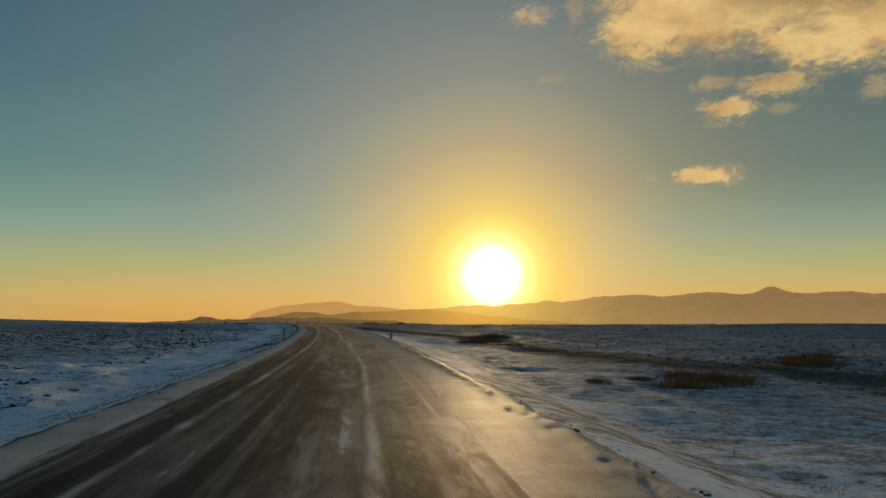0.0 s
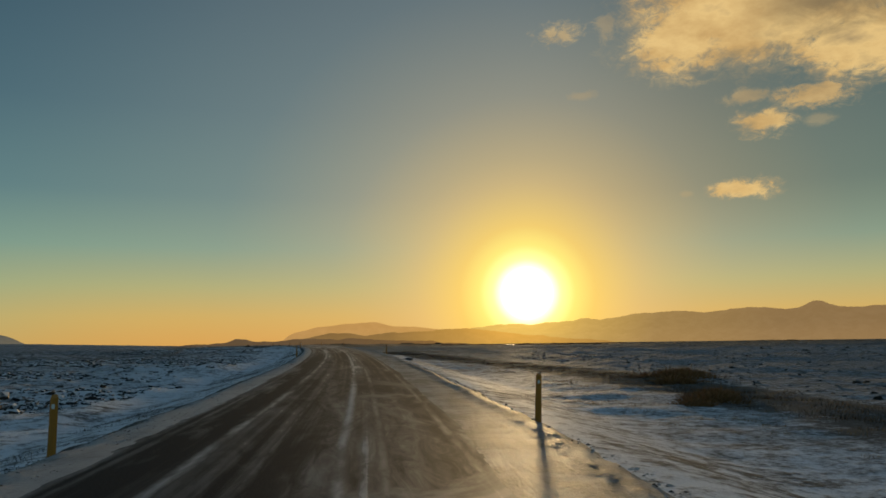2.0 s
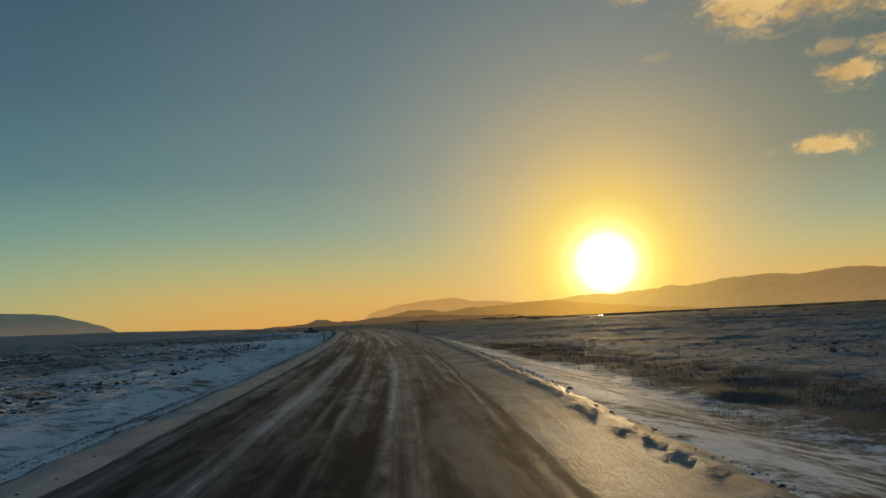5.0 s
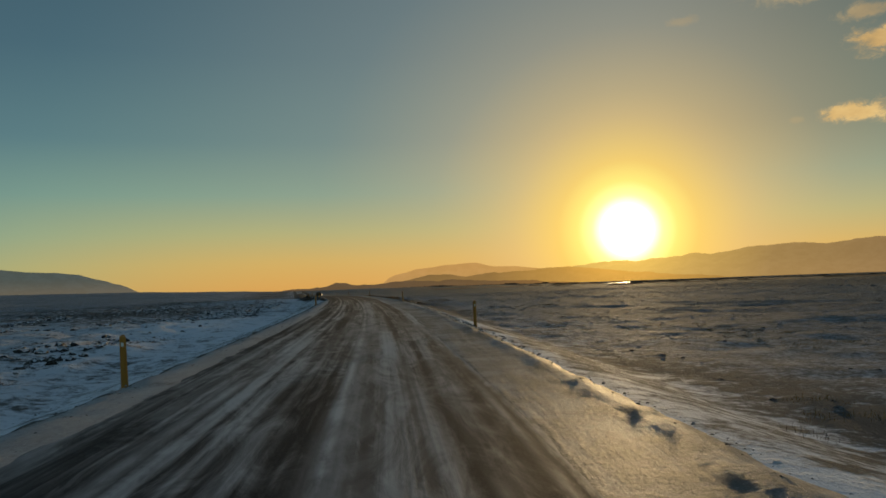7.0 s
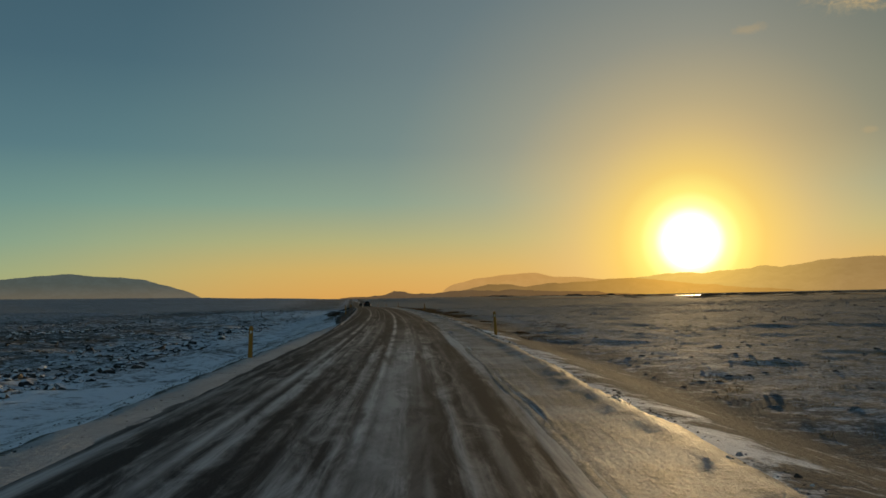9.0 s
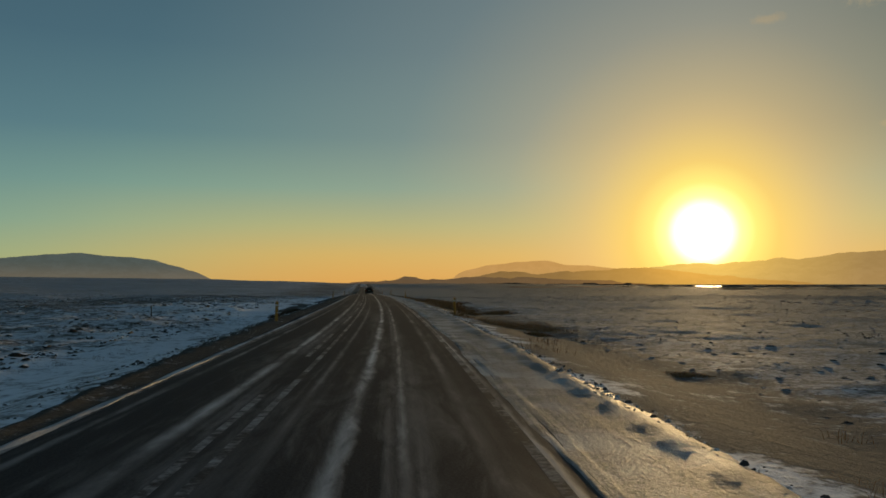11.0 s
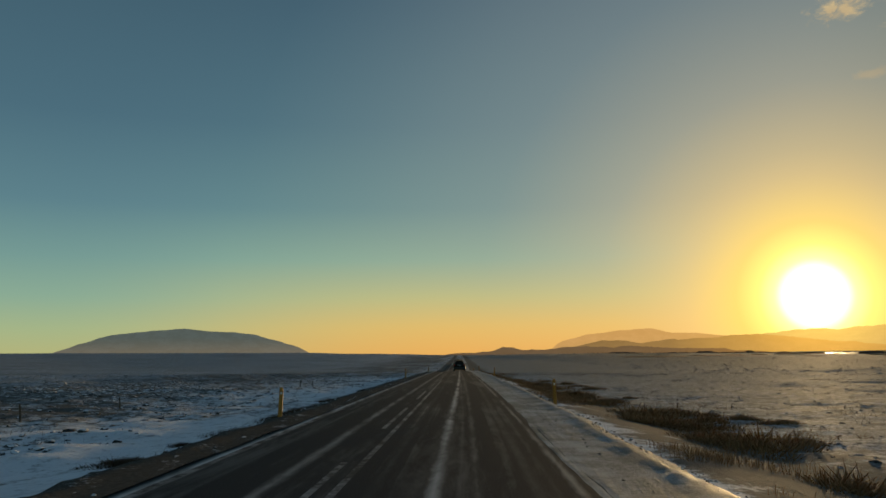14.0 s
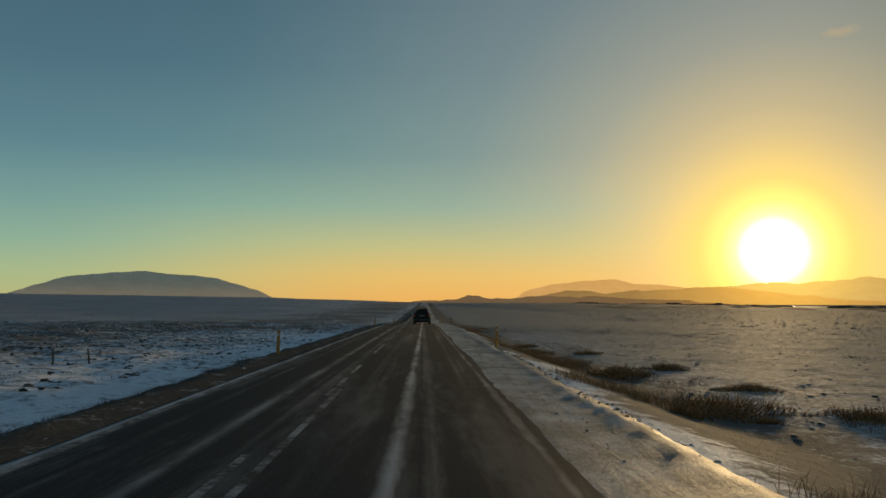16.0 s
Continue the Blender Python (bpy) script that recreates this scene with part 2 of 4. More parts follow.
    snow = n.ramp(n.math("ADD", n.math("MULTIPLY", grit, 0.5), n.math("MULTIPLY", mid, 0.5)), [(0.35, (0.46, 0.47, 0.475, 1)), (0.65, (0.70, 0.71, 0.715, 1))])
    # ditch snow made paler, mostly before the bend: sunlight on drifts put into its colour
    snow = n.mix(n.math("MULTIPLY", n.step(away, 16.0, 7.0), n.step(along, 235.0, 205.0, 0.35, 1.0)), snow, (0.76, 0.77, 0.78, 1))
    n.put(sh.inputs["Base Color"], n.mix(fac, snow, heath))
    n.put(sh.inputs["Roughness"], n.math("ADD", 0.75, n.math("MULTIPLY", fac, 0.2)))
    sh.inputs["Specular IOR Level"].default_value = 0.008
    bumped(n, sh, n.math("MULTIPLY", n.math("ADD", n.math("MULTIPLY", fine, 0.8), n.math("MULTIPLY", grit, 0.4)), n.step(across, 5.0, 12.0, 1.0, 0.5)), 0.8, 0.12)
    return m


def road_material():
    """Asphalt with snow blown along it; u is the distance along the road, v across it, both in metres."""
    m, n, sh = material("snow_blown_asphalt")
    uv = n.add("ShaderNodeUVMap").outputs[0]
    u, v, _ = n.split(uv)
    grain = n.noise(n.scaled(uv, (40, 40, 1)), 1.0, 3, 0.7)
    streak = n.noise(n.scaled(uv, (0.035, 1.9, 1)), 1.0, 5, 0.6, 0.25)
    drift = n.noise(n.scaled(uv, (0.10, 0.5, 1), (5, 2, 0)), 1.0, 6, 0.65, 0.8)
    wisp = n.noise(n.scaled(uv, (0.5, 2.6, 1), (1, 7, 0)), 1.0, 6, 0.7, 1.2)
    # between and beside the wheel tracks snow stays longer
    tracks = n.math("ABSOLUTE", n.math("SINE", n.math("ADD", n.math("MULTIPLY", v, 1.82), 0.1)))
    lane = n.step(tracks, 0.62, 0.05)
    early = n.step(u, 250.0, 120.0)
    first = n.step(u, 85.0, 40.0)
    thread = n.noise(n.scaled(uv, (0.018, 7.0, 1), (2, 3, 0)), 1.0, 3, 0.6, 0.1)
    snowy = n.math("ADD", n.math("ADD", n.math("MULTIPLY", streak, 0.62), n.math("MULTIPLY", drift, 0.42)), n.math("ADD", n.math("MULTIPLY", wisp, 0.34), n.math("MULTIPLY", lane, 0.10)))
    snowy = n.math("ADD", snowy, n.math("ADD", n.math("MULTIPLY", early, 0.05), n.math("MULTIPLY", thread, 0.34)))
    snowy = n.math("ADD", snowy, n.math("MULTIPLY", n.step(v, 1.0, 1.5), 0.16))
    patch = n.noise(n.scaled(uv, (0.05, 0.75, 1), (9, 4, 0)), 1.0, 5, 0.6, 0.5)
    broad = n.math("MULTIPLY", n.step(n.math("ADD", patch, n.math("MULTIPLY", n.math("SUBTRACT", wisp, 0.5), 0.35)), 0.52, 0.74), n.math("ADD", 0.08, n.math("MULTIPLY", n.step(u, 250.0, 120.0, 0.0, 1.0), n.step(u, 45.0, 75.0, 0.24, 0.13))))
    # loose snow that the wind sweeps over the lane in curls
    curl = n.noise(n.scaled(uv, (0.16, 0.42, 1), (3, 1, 0)), 1.0, 6, 0.6, 1.6)
    curls = n.math("MULTIPLY", n.math("MULTIPLY", n.step(curl, 0.50, 0.72), n.step(v, -1.3, 0.3)), n.math("MULTIPLY", first, 0.42))
    # ridges of snow left between the tyre tracks: where along the road, how far across, half width, strength
    ridges = None
    for knots, width, gain, late in ((((0, -2.35), (50, -2.05), (100, -1.9), (150, -2.2), (240, -2.1), (300, -2.3), (400, -2.3)), 0.08, 0.60, 0.45),
                               (((0, 0.1), (24, 0.2), (50, -0.38), (90, -0.38), (120, -0.2), (150, -0.62), (200, -0.62), (250, -0.4), (300, -0.38), (350, -0.2), (400, -0.1)), 0.075, 0.78, 0.62),
                               (((0, 0.15), (100, 0.1), (150, 0.05), (200, 0.05), (250, 0.02), (300, 0.1), (400, 0.1)), 0.05, 0.34, 0.3),
                               (((0, -1.28), (200, -1.2), (250, -1.05), (400, -1.05)), 0.05, 0.18, 0.2),
                               (((0, -3.0), (150, -2.95), (250, -3.1), (400, -3.1)), 0.045, 0.24, 0.3),
                               (((0, 1.12), (140, 1.14), (200, 1.2), (400, 1.16)), 0.045, 0.5, 0.5),
                               (((0, 0.75), (200, 0.7), (400, 0.75)), 0.06, 0.16, 0.3),
                               (((0, -3.25), (200, -3.40), (230, -3.52), (265, -3.70), (400, -3.74)), 0.11, 1.0, 0.7)):
        at = n.ramp(n.math("DIVIDE", u, 400.0), [(d / 400, ((c + 5) / 10, (c + 5) / 10, (c + 5) / 10, 1)) for d, c in knots])
        near = n.math("ABSOLUTE", n.math("SUBTRACT", v, n.math("SUBTRACT", n.math("MULTIPLY", at, 10.0), 5.0)))
        near = n.math("ADD", near, n.math("MULTIPLY", n.math("SUBTRACT", wisp, 0.5), 0.22))
        near = n.math("ADD", near, n.math("MULTIPLY", n.math("SUBTRACT", drift, 0.5), 0.16))
        one = n.math("MULTIPLY", n.step(near, width * 1.8, -width * 0.3), n.math("MULTIPLY", n.step(drift, 0.28, 0.55), n.step(u, 245.0, 295.0, gain, gain * late)))
        ridges = one if ridges is None else n.math("MAXIMUM", ridges, one)
    # a wide pale band lies between the wheels for a while
    between = n.math("MULTIPLY", n.step(n.math("ADD", n.math("ABSOLUTE", n.math("ADD", v, 0.28)), n.math("MULTIPLY", n.math("SUBTRACT", wisp, 0.5), 0.7)), 0.55, 0.12), n.math("MULTIPLY", n.step(u, 125.0, 150.0), n.step(u, 225.0, 195.0)))
    ridges = n.math("MAXIMUM", ridges, n.math("MULTIPLY", between, n.math("ADD", 0.06, n.math("MULTIPLY", streak, 0.38))))
    broken = n.noise(n.scaled(uv, (0.30, 1.3, 1), (6, 9, 0)), 1.0, 5, 0.65, 0.6)
    ridges = n.math("MULTIPLY", ridges, n.step(broken, 0.36, 0.60, 0.28, 1.2))
    ridges = n.math("MULTIPLY", ridges, n.math("MULTIPLY", 1.0, n.math("ADD", 0.55, n.math("MULTIPLY", wisp, 0.9))))
    film = n.math("MULTIPLY", n.step(snowy, 0.88, 1.14), n.math("ADD", n.math("ADD", 0.11, n.math("MULTIPLY", early, 0.05)), n.math("MULTIPLY", n.math("MULTIPLY", n.step(u, 95.0, 125.0), n.step(u, 235.0, 205.0)), 0.42)))
    fac = n.math("MAXIMUM", n.math("MAXIMUM", film, broad), n.math("MULTIPLY", n.step(snowy, 1.05, 1.18), 0.7))
    fac = n.math("MAXIMUM", n.math("MAXIMUM", fac, curls), ridges)
    # a thin even film, thickest on the middle stretch and towards the windward side at first
    dusted = n.math("MULTIPLY", n.math("MULTIPLY", n.step(u, 105.0, 140.0), n.step(u, 240.0, 200.0)), n.step(n.math("ADD", streak, n.math("MULTIPLY", n.math("SUBTRACT", wisp, 0.5), 0.5)), 0.42, 0.66, 0.01, 0.26))
    dusted = n.math("MAXIMUM", dusted, n.math("MULTIPLY", n.math("MULTIPLY", first, n.step(v, -1.4, 0.6)), n.step(n.math("ADD", drift, n.math("MULTIPLY", n.math("SUBTRACT", wisp, 0.5), 0.5)), 0.40, 0.68, 0.0, 0.17)))
    fac = n.math("MINIMUM", n.math("ADD", fac, dusted), 0.9)
    dark = n.ramp(grain, [(0.3, (0.018, 0.0185, 0.019, 1)), (0.7, (0.044, 0.044, 0.044, 1))])
    n.put(sh.inputs["Base Color"], n.mix(fac, dark, (0.50, 0.49, 0.48, 1)))
    n.put(sh.inputs["Roughness"], n.math("SUBTRACT", 0.75, n.math("MULTIPLY", fac, 0.2)))
    n.put(sh.inputs["Specular IOR Level"], n.math("ADD", 0.01, n.math("MULTIPLY", fac, 0.36)))
    bumped(n, sh, n.math("ADD", grain, n.math("MULTIPLY", fac, 1.5)), 0.22, 0.01)
    return m


def snow_material(name, dirt, gloss, streaky, skirt=None):
    """Packed snow with grit in it; drawn out along the road where the plough went (u along, v across, in metres)."""
    m, n, sh = material(name)
    pos = n.add("ShaderNodeNewGeometry").outputs["Position"]
    uv = n.add("ShaderNodeUVMap").outputs[0]
    a = n.noise(pos, 0.9, 6, 0.65, 0.3)
    b = n.noise(pos, 14.0, 4, 0.7)
    c = n.noise(pos, 55.0, 3, 0.7)
    drawn = n.noise(n.scaled(uv, (0.22, 2.6, 1)), 1.0, 6, 0.68, 0.5)
    k = n.math("ADD", n.math("MULTIPLY", a, 1 - streaky), n.math("MULTIPLY", drawn, streaky))
    fac = n.step(n.math("ADD", k, n.math("ADD", n.math("MULTIPLY", b, 0.30), n.math("MULTIPLY", n.math("SUBTRACT", c, 0.5), 0.35))), 0.70 - dirt, 0.90 - dirt)
    snow = n.ramp(n.math("ADD", n.math("MULTIPLY", b, 0.5), n.math("MULTIPLY", drawn, 0.5)), [(0.3, (0.25, 0.237, 0.222, 1)), (0.7, (0.52, 0.50, 0.475, 1))])
    n.put(sh.inputs["Base Color"], n.mix(n.math("MULTIPLY", fac, 0.82), snow, (0.095, 0.080, 0.062, 1)))
    if skirt is not None:
        v = n.math("ADD", n.split(uv)[1], n.math("ADD", n.math("MULTIPLY", n.math("SUBTRACT", a, 0.5), 0.45), n.math("MULTIPLY", n.math("SUBTRACT", b, 0.5), 0.35)))
        gritty = n.mix(n.step(v, skirt + 0.14, skirt - 0.04, 0.0, 0.9), sh.inputs["Base Color"].links[0].from_socket, (0.055, 0.048, 0.040, 1))
        n.put(sh.inputs["Base Color"], gritty)
    sh.inputs["Roughness"].default_value = 0.68
    sh.inputs["Specular IOR Level"].default_value = gloss
    bumped(n, sh, n.math("ADD", n.math("ADD", k, n.math("MULTIPLY", b, 0.35)), n.math("MULTIPLY", c, 0.12)), 0.8, 0.06)
    return m


def rock_material():
    m, n, sh = material("lava_rock_with_snow")
    g = n.add("ShaderNodeNewGeometry")
    pos = g.outputs["Position"]
    up = n.split(g.outputs["Normal"])[2]
    b = n.noise(pos, 6.0, 4, 0.7)
    isle = g.outputs["Random Per Island"]
    cap = n.step(n.math("ADD", n.math("ADD", up, n.math("MULTIPLY", b, 0.5)), n.math("MULTIPLY", isle, 0.35)), 1.02, 1.2)
    rock = n.ramp(n.math("ADD", n.math("MULTIPLY", isle, 0.5), n.math("MULTIPLY", b, 0.5)), [(0.2, (0.016, 0.014, 0.013, 1)), (0.8, (0.06, 0.05, 0.042, 1))])
    n.put(sh.inputs["Base Color"], n.mix(cap, rock, (0.62, 0.63, 0.64, 1)))
    sh.inputs["Roughness"].default_value = 0.85
    bumped(n, sh, b, 0.6, 0.05)
    return m


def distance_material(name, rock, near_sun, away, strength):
    """Far hills: rock and snow, with haze and sun glow painted on as emission, warmer towards the sun."""
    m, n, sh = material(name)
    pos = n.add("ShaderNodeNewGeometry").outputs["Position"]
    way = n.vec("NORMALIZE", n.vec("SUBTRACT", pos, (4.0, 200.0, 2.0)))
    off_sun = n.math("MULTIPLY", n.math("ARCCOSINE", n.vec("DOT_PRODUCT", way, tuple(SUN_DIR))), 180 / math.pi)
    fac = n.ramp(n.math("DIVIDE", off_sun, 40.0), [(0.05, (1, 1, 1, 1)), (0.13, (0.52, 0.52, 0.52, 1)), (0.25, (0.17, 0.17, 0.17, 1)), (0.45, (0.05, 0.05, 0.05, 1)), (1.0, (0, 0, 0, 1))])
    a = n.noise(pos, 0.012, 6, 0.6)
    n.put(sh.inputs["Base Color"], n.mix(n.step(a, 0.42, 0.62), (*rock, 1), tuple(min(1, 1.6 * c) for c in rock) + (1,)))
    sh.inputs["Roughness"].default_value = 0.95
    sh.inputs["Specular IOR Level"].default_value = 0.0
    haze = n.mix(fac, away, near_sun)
    # the painted haze gets paler towards the foot of the hills
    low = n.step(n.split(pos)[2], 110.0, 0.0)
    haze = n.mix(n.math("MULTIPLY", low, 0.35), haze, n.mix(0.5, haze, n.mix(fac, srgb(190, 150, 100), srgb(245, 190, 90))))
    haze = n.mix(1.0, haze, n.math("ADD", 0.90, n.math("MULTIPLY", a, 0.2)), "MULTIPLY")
    # the slopes emit this haze colour themselves; no air is modelled
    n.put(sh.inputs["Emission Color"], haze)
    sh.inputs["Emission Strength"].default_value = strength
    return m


def worn_paint():
    m, n, sh = material("worn_white_paint")
    pos = n.add("ShaderNodeNewGeometry").outputs["Position"]
    wear = n.math("ADD", n.noise(pos, 1.1, 5, 0.7), n.math("MULTIPLY", n.noise(pos, 12.0, 3, 0.7), 0.5))
    n.put(sh.inputs["Base Color"], n.mix(n.step(wear, 0.55, 0.88), (0.24, 0.24, 0.235, 1), (0.04, 0.038, 0.036, 1)))
    sh.inputs["Roughness"].default_value = 0.8
    sh.inputs["Specular IOR Level"].default_value = 0.035
    return m


def crumb_material():
    """Grit and ice crumbs thrown up by the plough: each crumb dark stone or dirty snow."""
    m, n, sh = material("grit_and_ice_crumbs")
    g = n.add("ShaderNodeNewGeometry")
    b = n.noise(g.outputs["Position"], 22.0, 3, 0.7)
    k = n.math("ADD", g.outputs["Random Per Island"], n.math("MULTIPLY", n.math("SUBTRACT", b, 0.5), 0.3))
    n.put(sh.inputs["Base Color"], n.ramp(k, [(0.2, (0.06, 0.052, 0.045, 1)), (0.45, (0.13, 0.115, 0.10, 1)), (0.58, (0.34, 0.33, 0.32, 1)), (0.95, (0.56, 0.56, 0.55, 1))]))
    sh.inputs["Roughness"].default_value = 0.85
    sh.inputs["Specular IOR Level"].default_value = 0.05
    bumped(n, sh, b, 0.5, 0.02)
    return m


def tussock_material():
    """Low heath clumps: brown stems with thin snow caught in them."""
    m, n, sh = material("snow_dusted_heath_clumps")
    g = n.add("ShaderNodeNewGeometry")
    pos = g.outputs["Position"]
    up = n.split(g.outputs["Normal"])[2]
    a, b = n.noise(pos, 3.5, 4, 0.65), n.noise(pos, 24.0, 4, 0.75)
    isle = g.outputs["Random Per Island"]
    stems = n.ramp(n.math("ADD", n.math("MULTIPLY", isle, 0.4), n.math("MULTIPLY", b, 0.6)), [(0.2, (0.035, 0.030, 0.024, 1)), (0.5, (0.075, 0.062, 0.045, 1)), (0.8, (0.13, 0.105, 0.072, 1))])
    k = n.math("ADD", n.math("ADD", n.math("MULTIPLY", up, 0.35), n.math("MULTIPLY", b, 0.9)), n.math("ADD", n.math("MULTIPLY", a, 0.5), n.math("MULTIPLY", isle, 0.3)))
    n.put(sh.inputs["Base Color"], n.mix(n.step(k, 1.07, 1.42, 0.0, 0.75), stems, (0.58, 0.59, 0.60, 1)))
    sh.inputs["Roughness"].default_value = 0.95
    sh.inputs["Specular IOR Level"].default_value = 0.0
    bumped(n, sh, n.math("ADD", a, b), 1.0, 0.08)
    return m


def gravel_material():
    """Brown-grey road gravel with grit of two sizes and flecks of snow between the stones."""
    m, n, sh = material("gravel_with_snow_flecks")
    pos = n.add("ShaderNodeNewGeometry").outputs["Position"]
    a, b, c = n.noise(pos, 1.3, 5, 0.65), n.noise(pos, 11.0, 4, 0.7), n.noise(pos, 48.0, 3, 0.7)
    stone = n.ramp(n.math("ADD", n.math("MULTIPLY", b, 0.5), n.math("MULTIPLY", c, 0.5)), [(0.3, (0.040, 0.036, 0.030, 1)), (0.5, (0.082, 0.074, 0.061, 1)), (0.7, (0.14, 0.125, 0.10, 1))])
    fleck = n.step(n.math("ADD", n.math("MULTIPLY", a, 0.7), n.math("ADD", n.math("MULTIPLY", b, 0.6), n.math("MULTIPLY", c, 0.3))), 0.88, 1.02, 0.0, 0.8)
    n.put(sh.inputs["Base Color"], n.mix(fleck, stone, (0.50, 0.50, 0.50, 1)))
    sh.inputs["Roughness"].default_value = 0.92
    sh.inputs["Specular IOR Level"].default_value = 0.0
    bumped(n, sh, n.math("ADD", b, n.math("MULTIPLY", c, 0.5)), 0.9, 0.04)
    return m


GROUND = ground_material()
GRAVEL = gravel_material()
TUSSOCK = tussock_material()
ROAD = road_material()
DRIFT = snow_material("wind_packed_snow", 0.03, 0.04, 0.35, -4.02)
BANK = snow_material("gritty_snow", 0.17, 0.06, 0.45)
ROCK = rock_material()
CRUMB = crumb_material()
MARKING = worn_paint()
YELLOW = simple("yellow_plastic", (0.43, 0.18, 0.016), 0.55, vary=0.3, scale=6)
REFLECT = simple("reflector", (0.8, 0.8, 0.78), 0.2)
WOOD = simple("weathered_wood", (0.12, 0.09, 0.065), 0.85, vary=0.5, scale=20, bump=0.5, specular=0.08)
TWIG = simple("dry_twigs", (0.075, 0.048, 0.03), 0.85, vary=0.4, scale=5, specular=0.08)
BRUSH = simple("brown_brush", (0.27, 0.145, 0.062), 0.85, vary=0.4, scale=4, specular=0.08)
FROSTED = simple("frosted_twigs", (0.17, 0.155, 0.14), 0.9, vary=0.5, scale=6, specular=0.05)
STRAW = simple("dry_grass", (0.30, 0.20, 0.09), 0.8, vary=0.4, scale=3, specular=0.08)
PAINT = simple("dark_car_paint", (0.022, 0.017, 0.013), 0.5, 0.0, vary=0.1, specular=0.08)
GLASS = simple("tinted_car_glass", (0.012, 0.013, 0.013), 0.3, vary=0.05, specular=0.1)
RUBBER = simple("tyre_rubber", (0.02, 0.02, 0.02), 0.85)
TRIM = simple("black_plastic", (0.025, 0.025, 0.026), 0.6)
ALLOY = simple("alloy", (0.5, 0.5, 0.5), 0.35, 0.9)
TAIL = simple("red_lamp_plastic", (0.32, 0.015, 0.012), 0.2)
CHROME = simple("chrome", (0.6, 0.6, 0.6), 0.3, 1.0)
PLATE = simple("plate_white", (0.22, 0.22, 0.22), 0.6)
INK = simple("plate_bars", (0.03, 0.04, 0.09), 0.5)


# ---- building helpers ----
def grid_object(name, P, mat, uv=None, smooth=True):
    """One sheet from an array of points, rows by columns."""
    rows_n, cols_n = P.shape[:2]
    i = np.arange(rows_n * cols_n).reshape(rows_n, cols_n)
    q = np.stack([i[:-1, :-1], i[:-1, 1:], i[1:, 1:], i[1:, :-1]], -1).reshape(-1, 4)
    me = bpy.data.meshes.new(name)
    me.vertices.add(rows_n * cols_n)
    me.vertices.foreach_set("co", P.reshape(-1).astype(np.float32))
    me.loops.add(q.size)
    me.loops.foreach_set("vertex_index", q.reshape(-1).astype(np.int32))
    me.polygons.add(len(q))
    me.polygons.foreach_set("loop_start", np.arange(0, q.size, 4, dtype=np.int32))
    me.polygons.foreach_set("loop_total", np.full(len(q), 4, dtype=np.int32))
    me.update(calc_edges=True)
    if uv is not None:
        layer = me.uv_layers.new(name="UVMap")
        layer.data.foreach_set("uv", uv.reshape(-1, 2)[q.reshape(-1)].reshape(-1).astype(np.float32))
    me.polygons.foreach_set("use_smooth", np.full(len(q), smooth))
    me.materials.append(mat)
    return new(name, me)


def mesh_object(name, verts, faces, mat, smooth=False):
    me = bpy.data.meshes.new(name)
    me.from_pydata([tuple(v) for v in verts], [], [tuple(f) for f in faces])
    me.update()
    if smooth:
        me.polygons.foreach_set("use_smooth", np.full(len(me.polygons), True))
    me.materials.append(mat)
    return new(name, me)


def part(name, bm, mat, parent, label=""):
    me = bpy.data.meshes.new(name)
    bmesh.ops.recalc_face_normals(bm, faces=bm.faces)
    bm.to_mesh(me)
    bm.free()
    me.materials.append(mat)
    ob = new(name, me)
    ob.parent = parent
    return tagged(ob, label) if label else ob


def hashed(ix, iy, seed):
    h = (ix.astype(np.int64) * 374761393 + iy.astype(np.int64) * 668265263 + seed * 974634541) & 0xFFFFFFFF
    h = ((h ^ (h >> 13)) * 1274126177) & 0xFFFFFFFF
    return ((h ^ (h >> 16)) & 0xFFFF) / 65535.0


def value_noise(x, y, seed=0):
    ix, iy = np.floor(x), np.floor(y)
    fx, fy = x - ix, y - iy
    fx, fy = fx * fx * (3 - 2 * fx), fy * fy * (3 - 2 * fy)
    a, b = hashed(ix, iy, seed), hashed(ix + 1, iy, seed)
    c, d = hashed(ix, iy + 1, seed), hashed(ix + 1, iy + 1, seed)
    return (a + (b - a) * fx) * (1 - fy) + (c + (d - c) * fx) * fy - 0.5


def fractal(x, y, size, octaves=4, seed=0):
    x, y = np.asarray(x, float), np.asarray(y, float)
    out, amp = 0, 1.0
    for k in range(octaves):
        out = out + amp * value_noise(x / size + 17.3 * k, y / size - 9.1 * k, seed + k)
        size, amp = size / 2.1, amp * 0.5
    return out


def smooth01(x):
    x = np.clip(x, 0, 1)
    return x * x * (3 - 2 * x)


# ---- ground ----
def left_edge(y):
    return -3.30 - 0.45 * smooth01((y - 205) / 60)


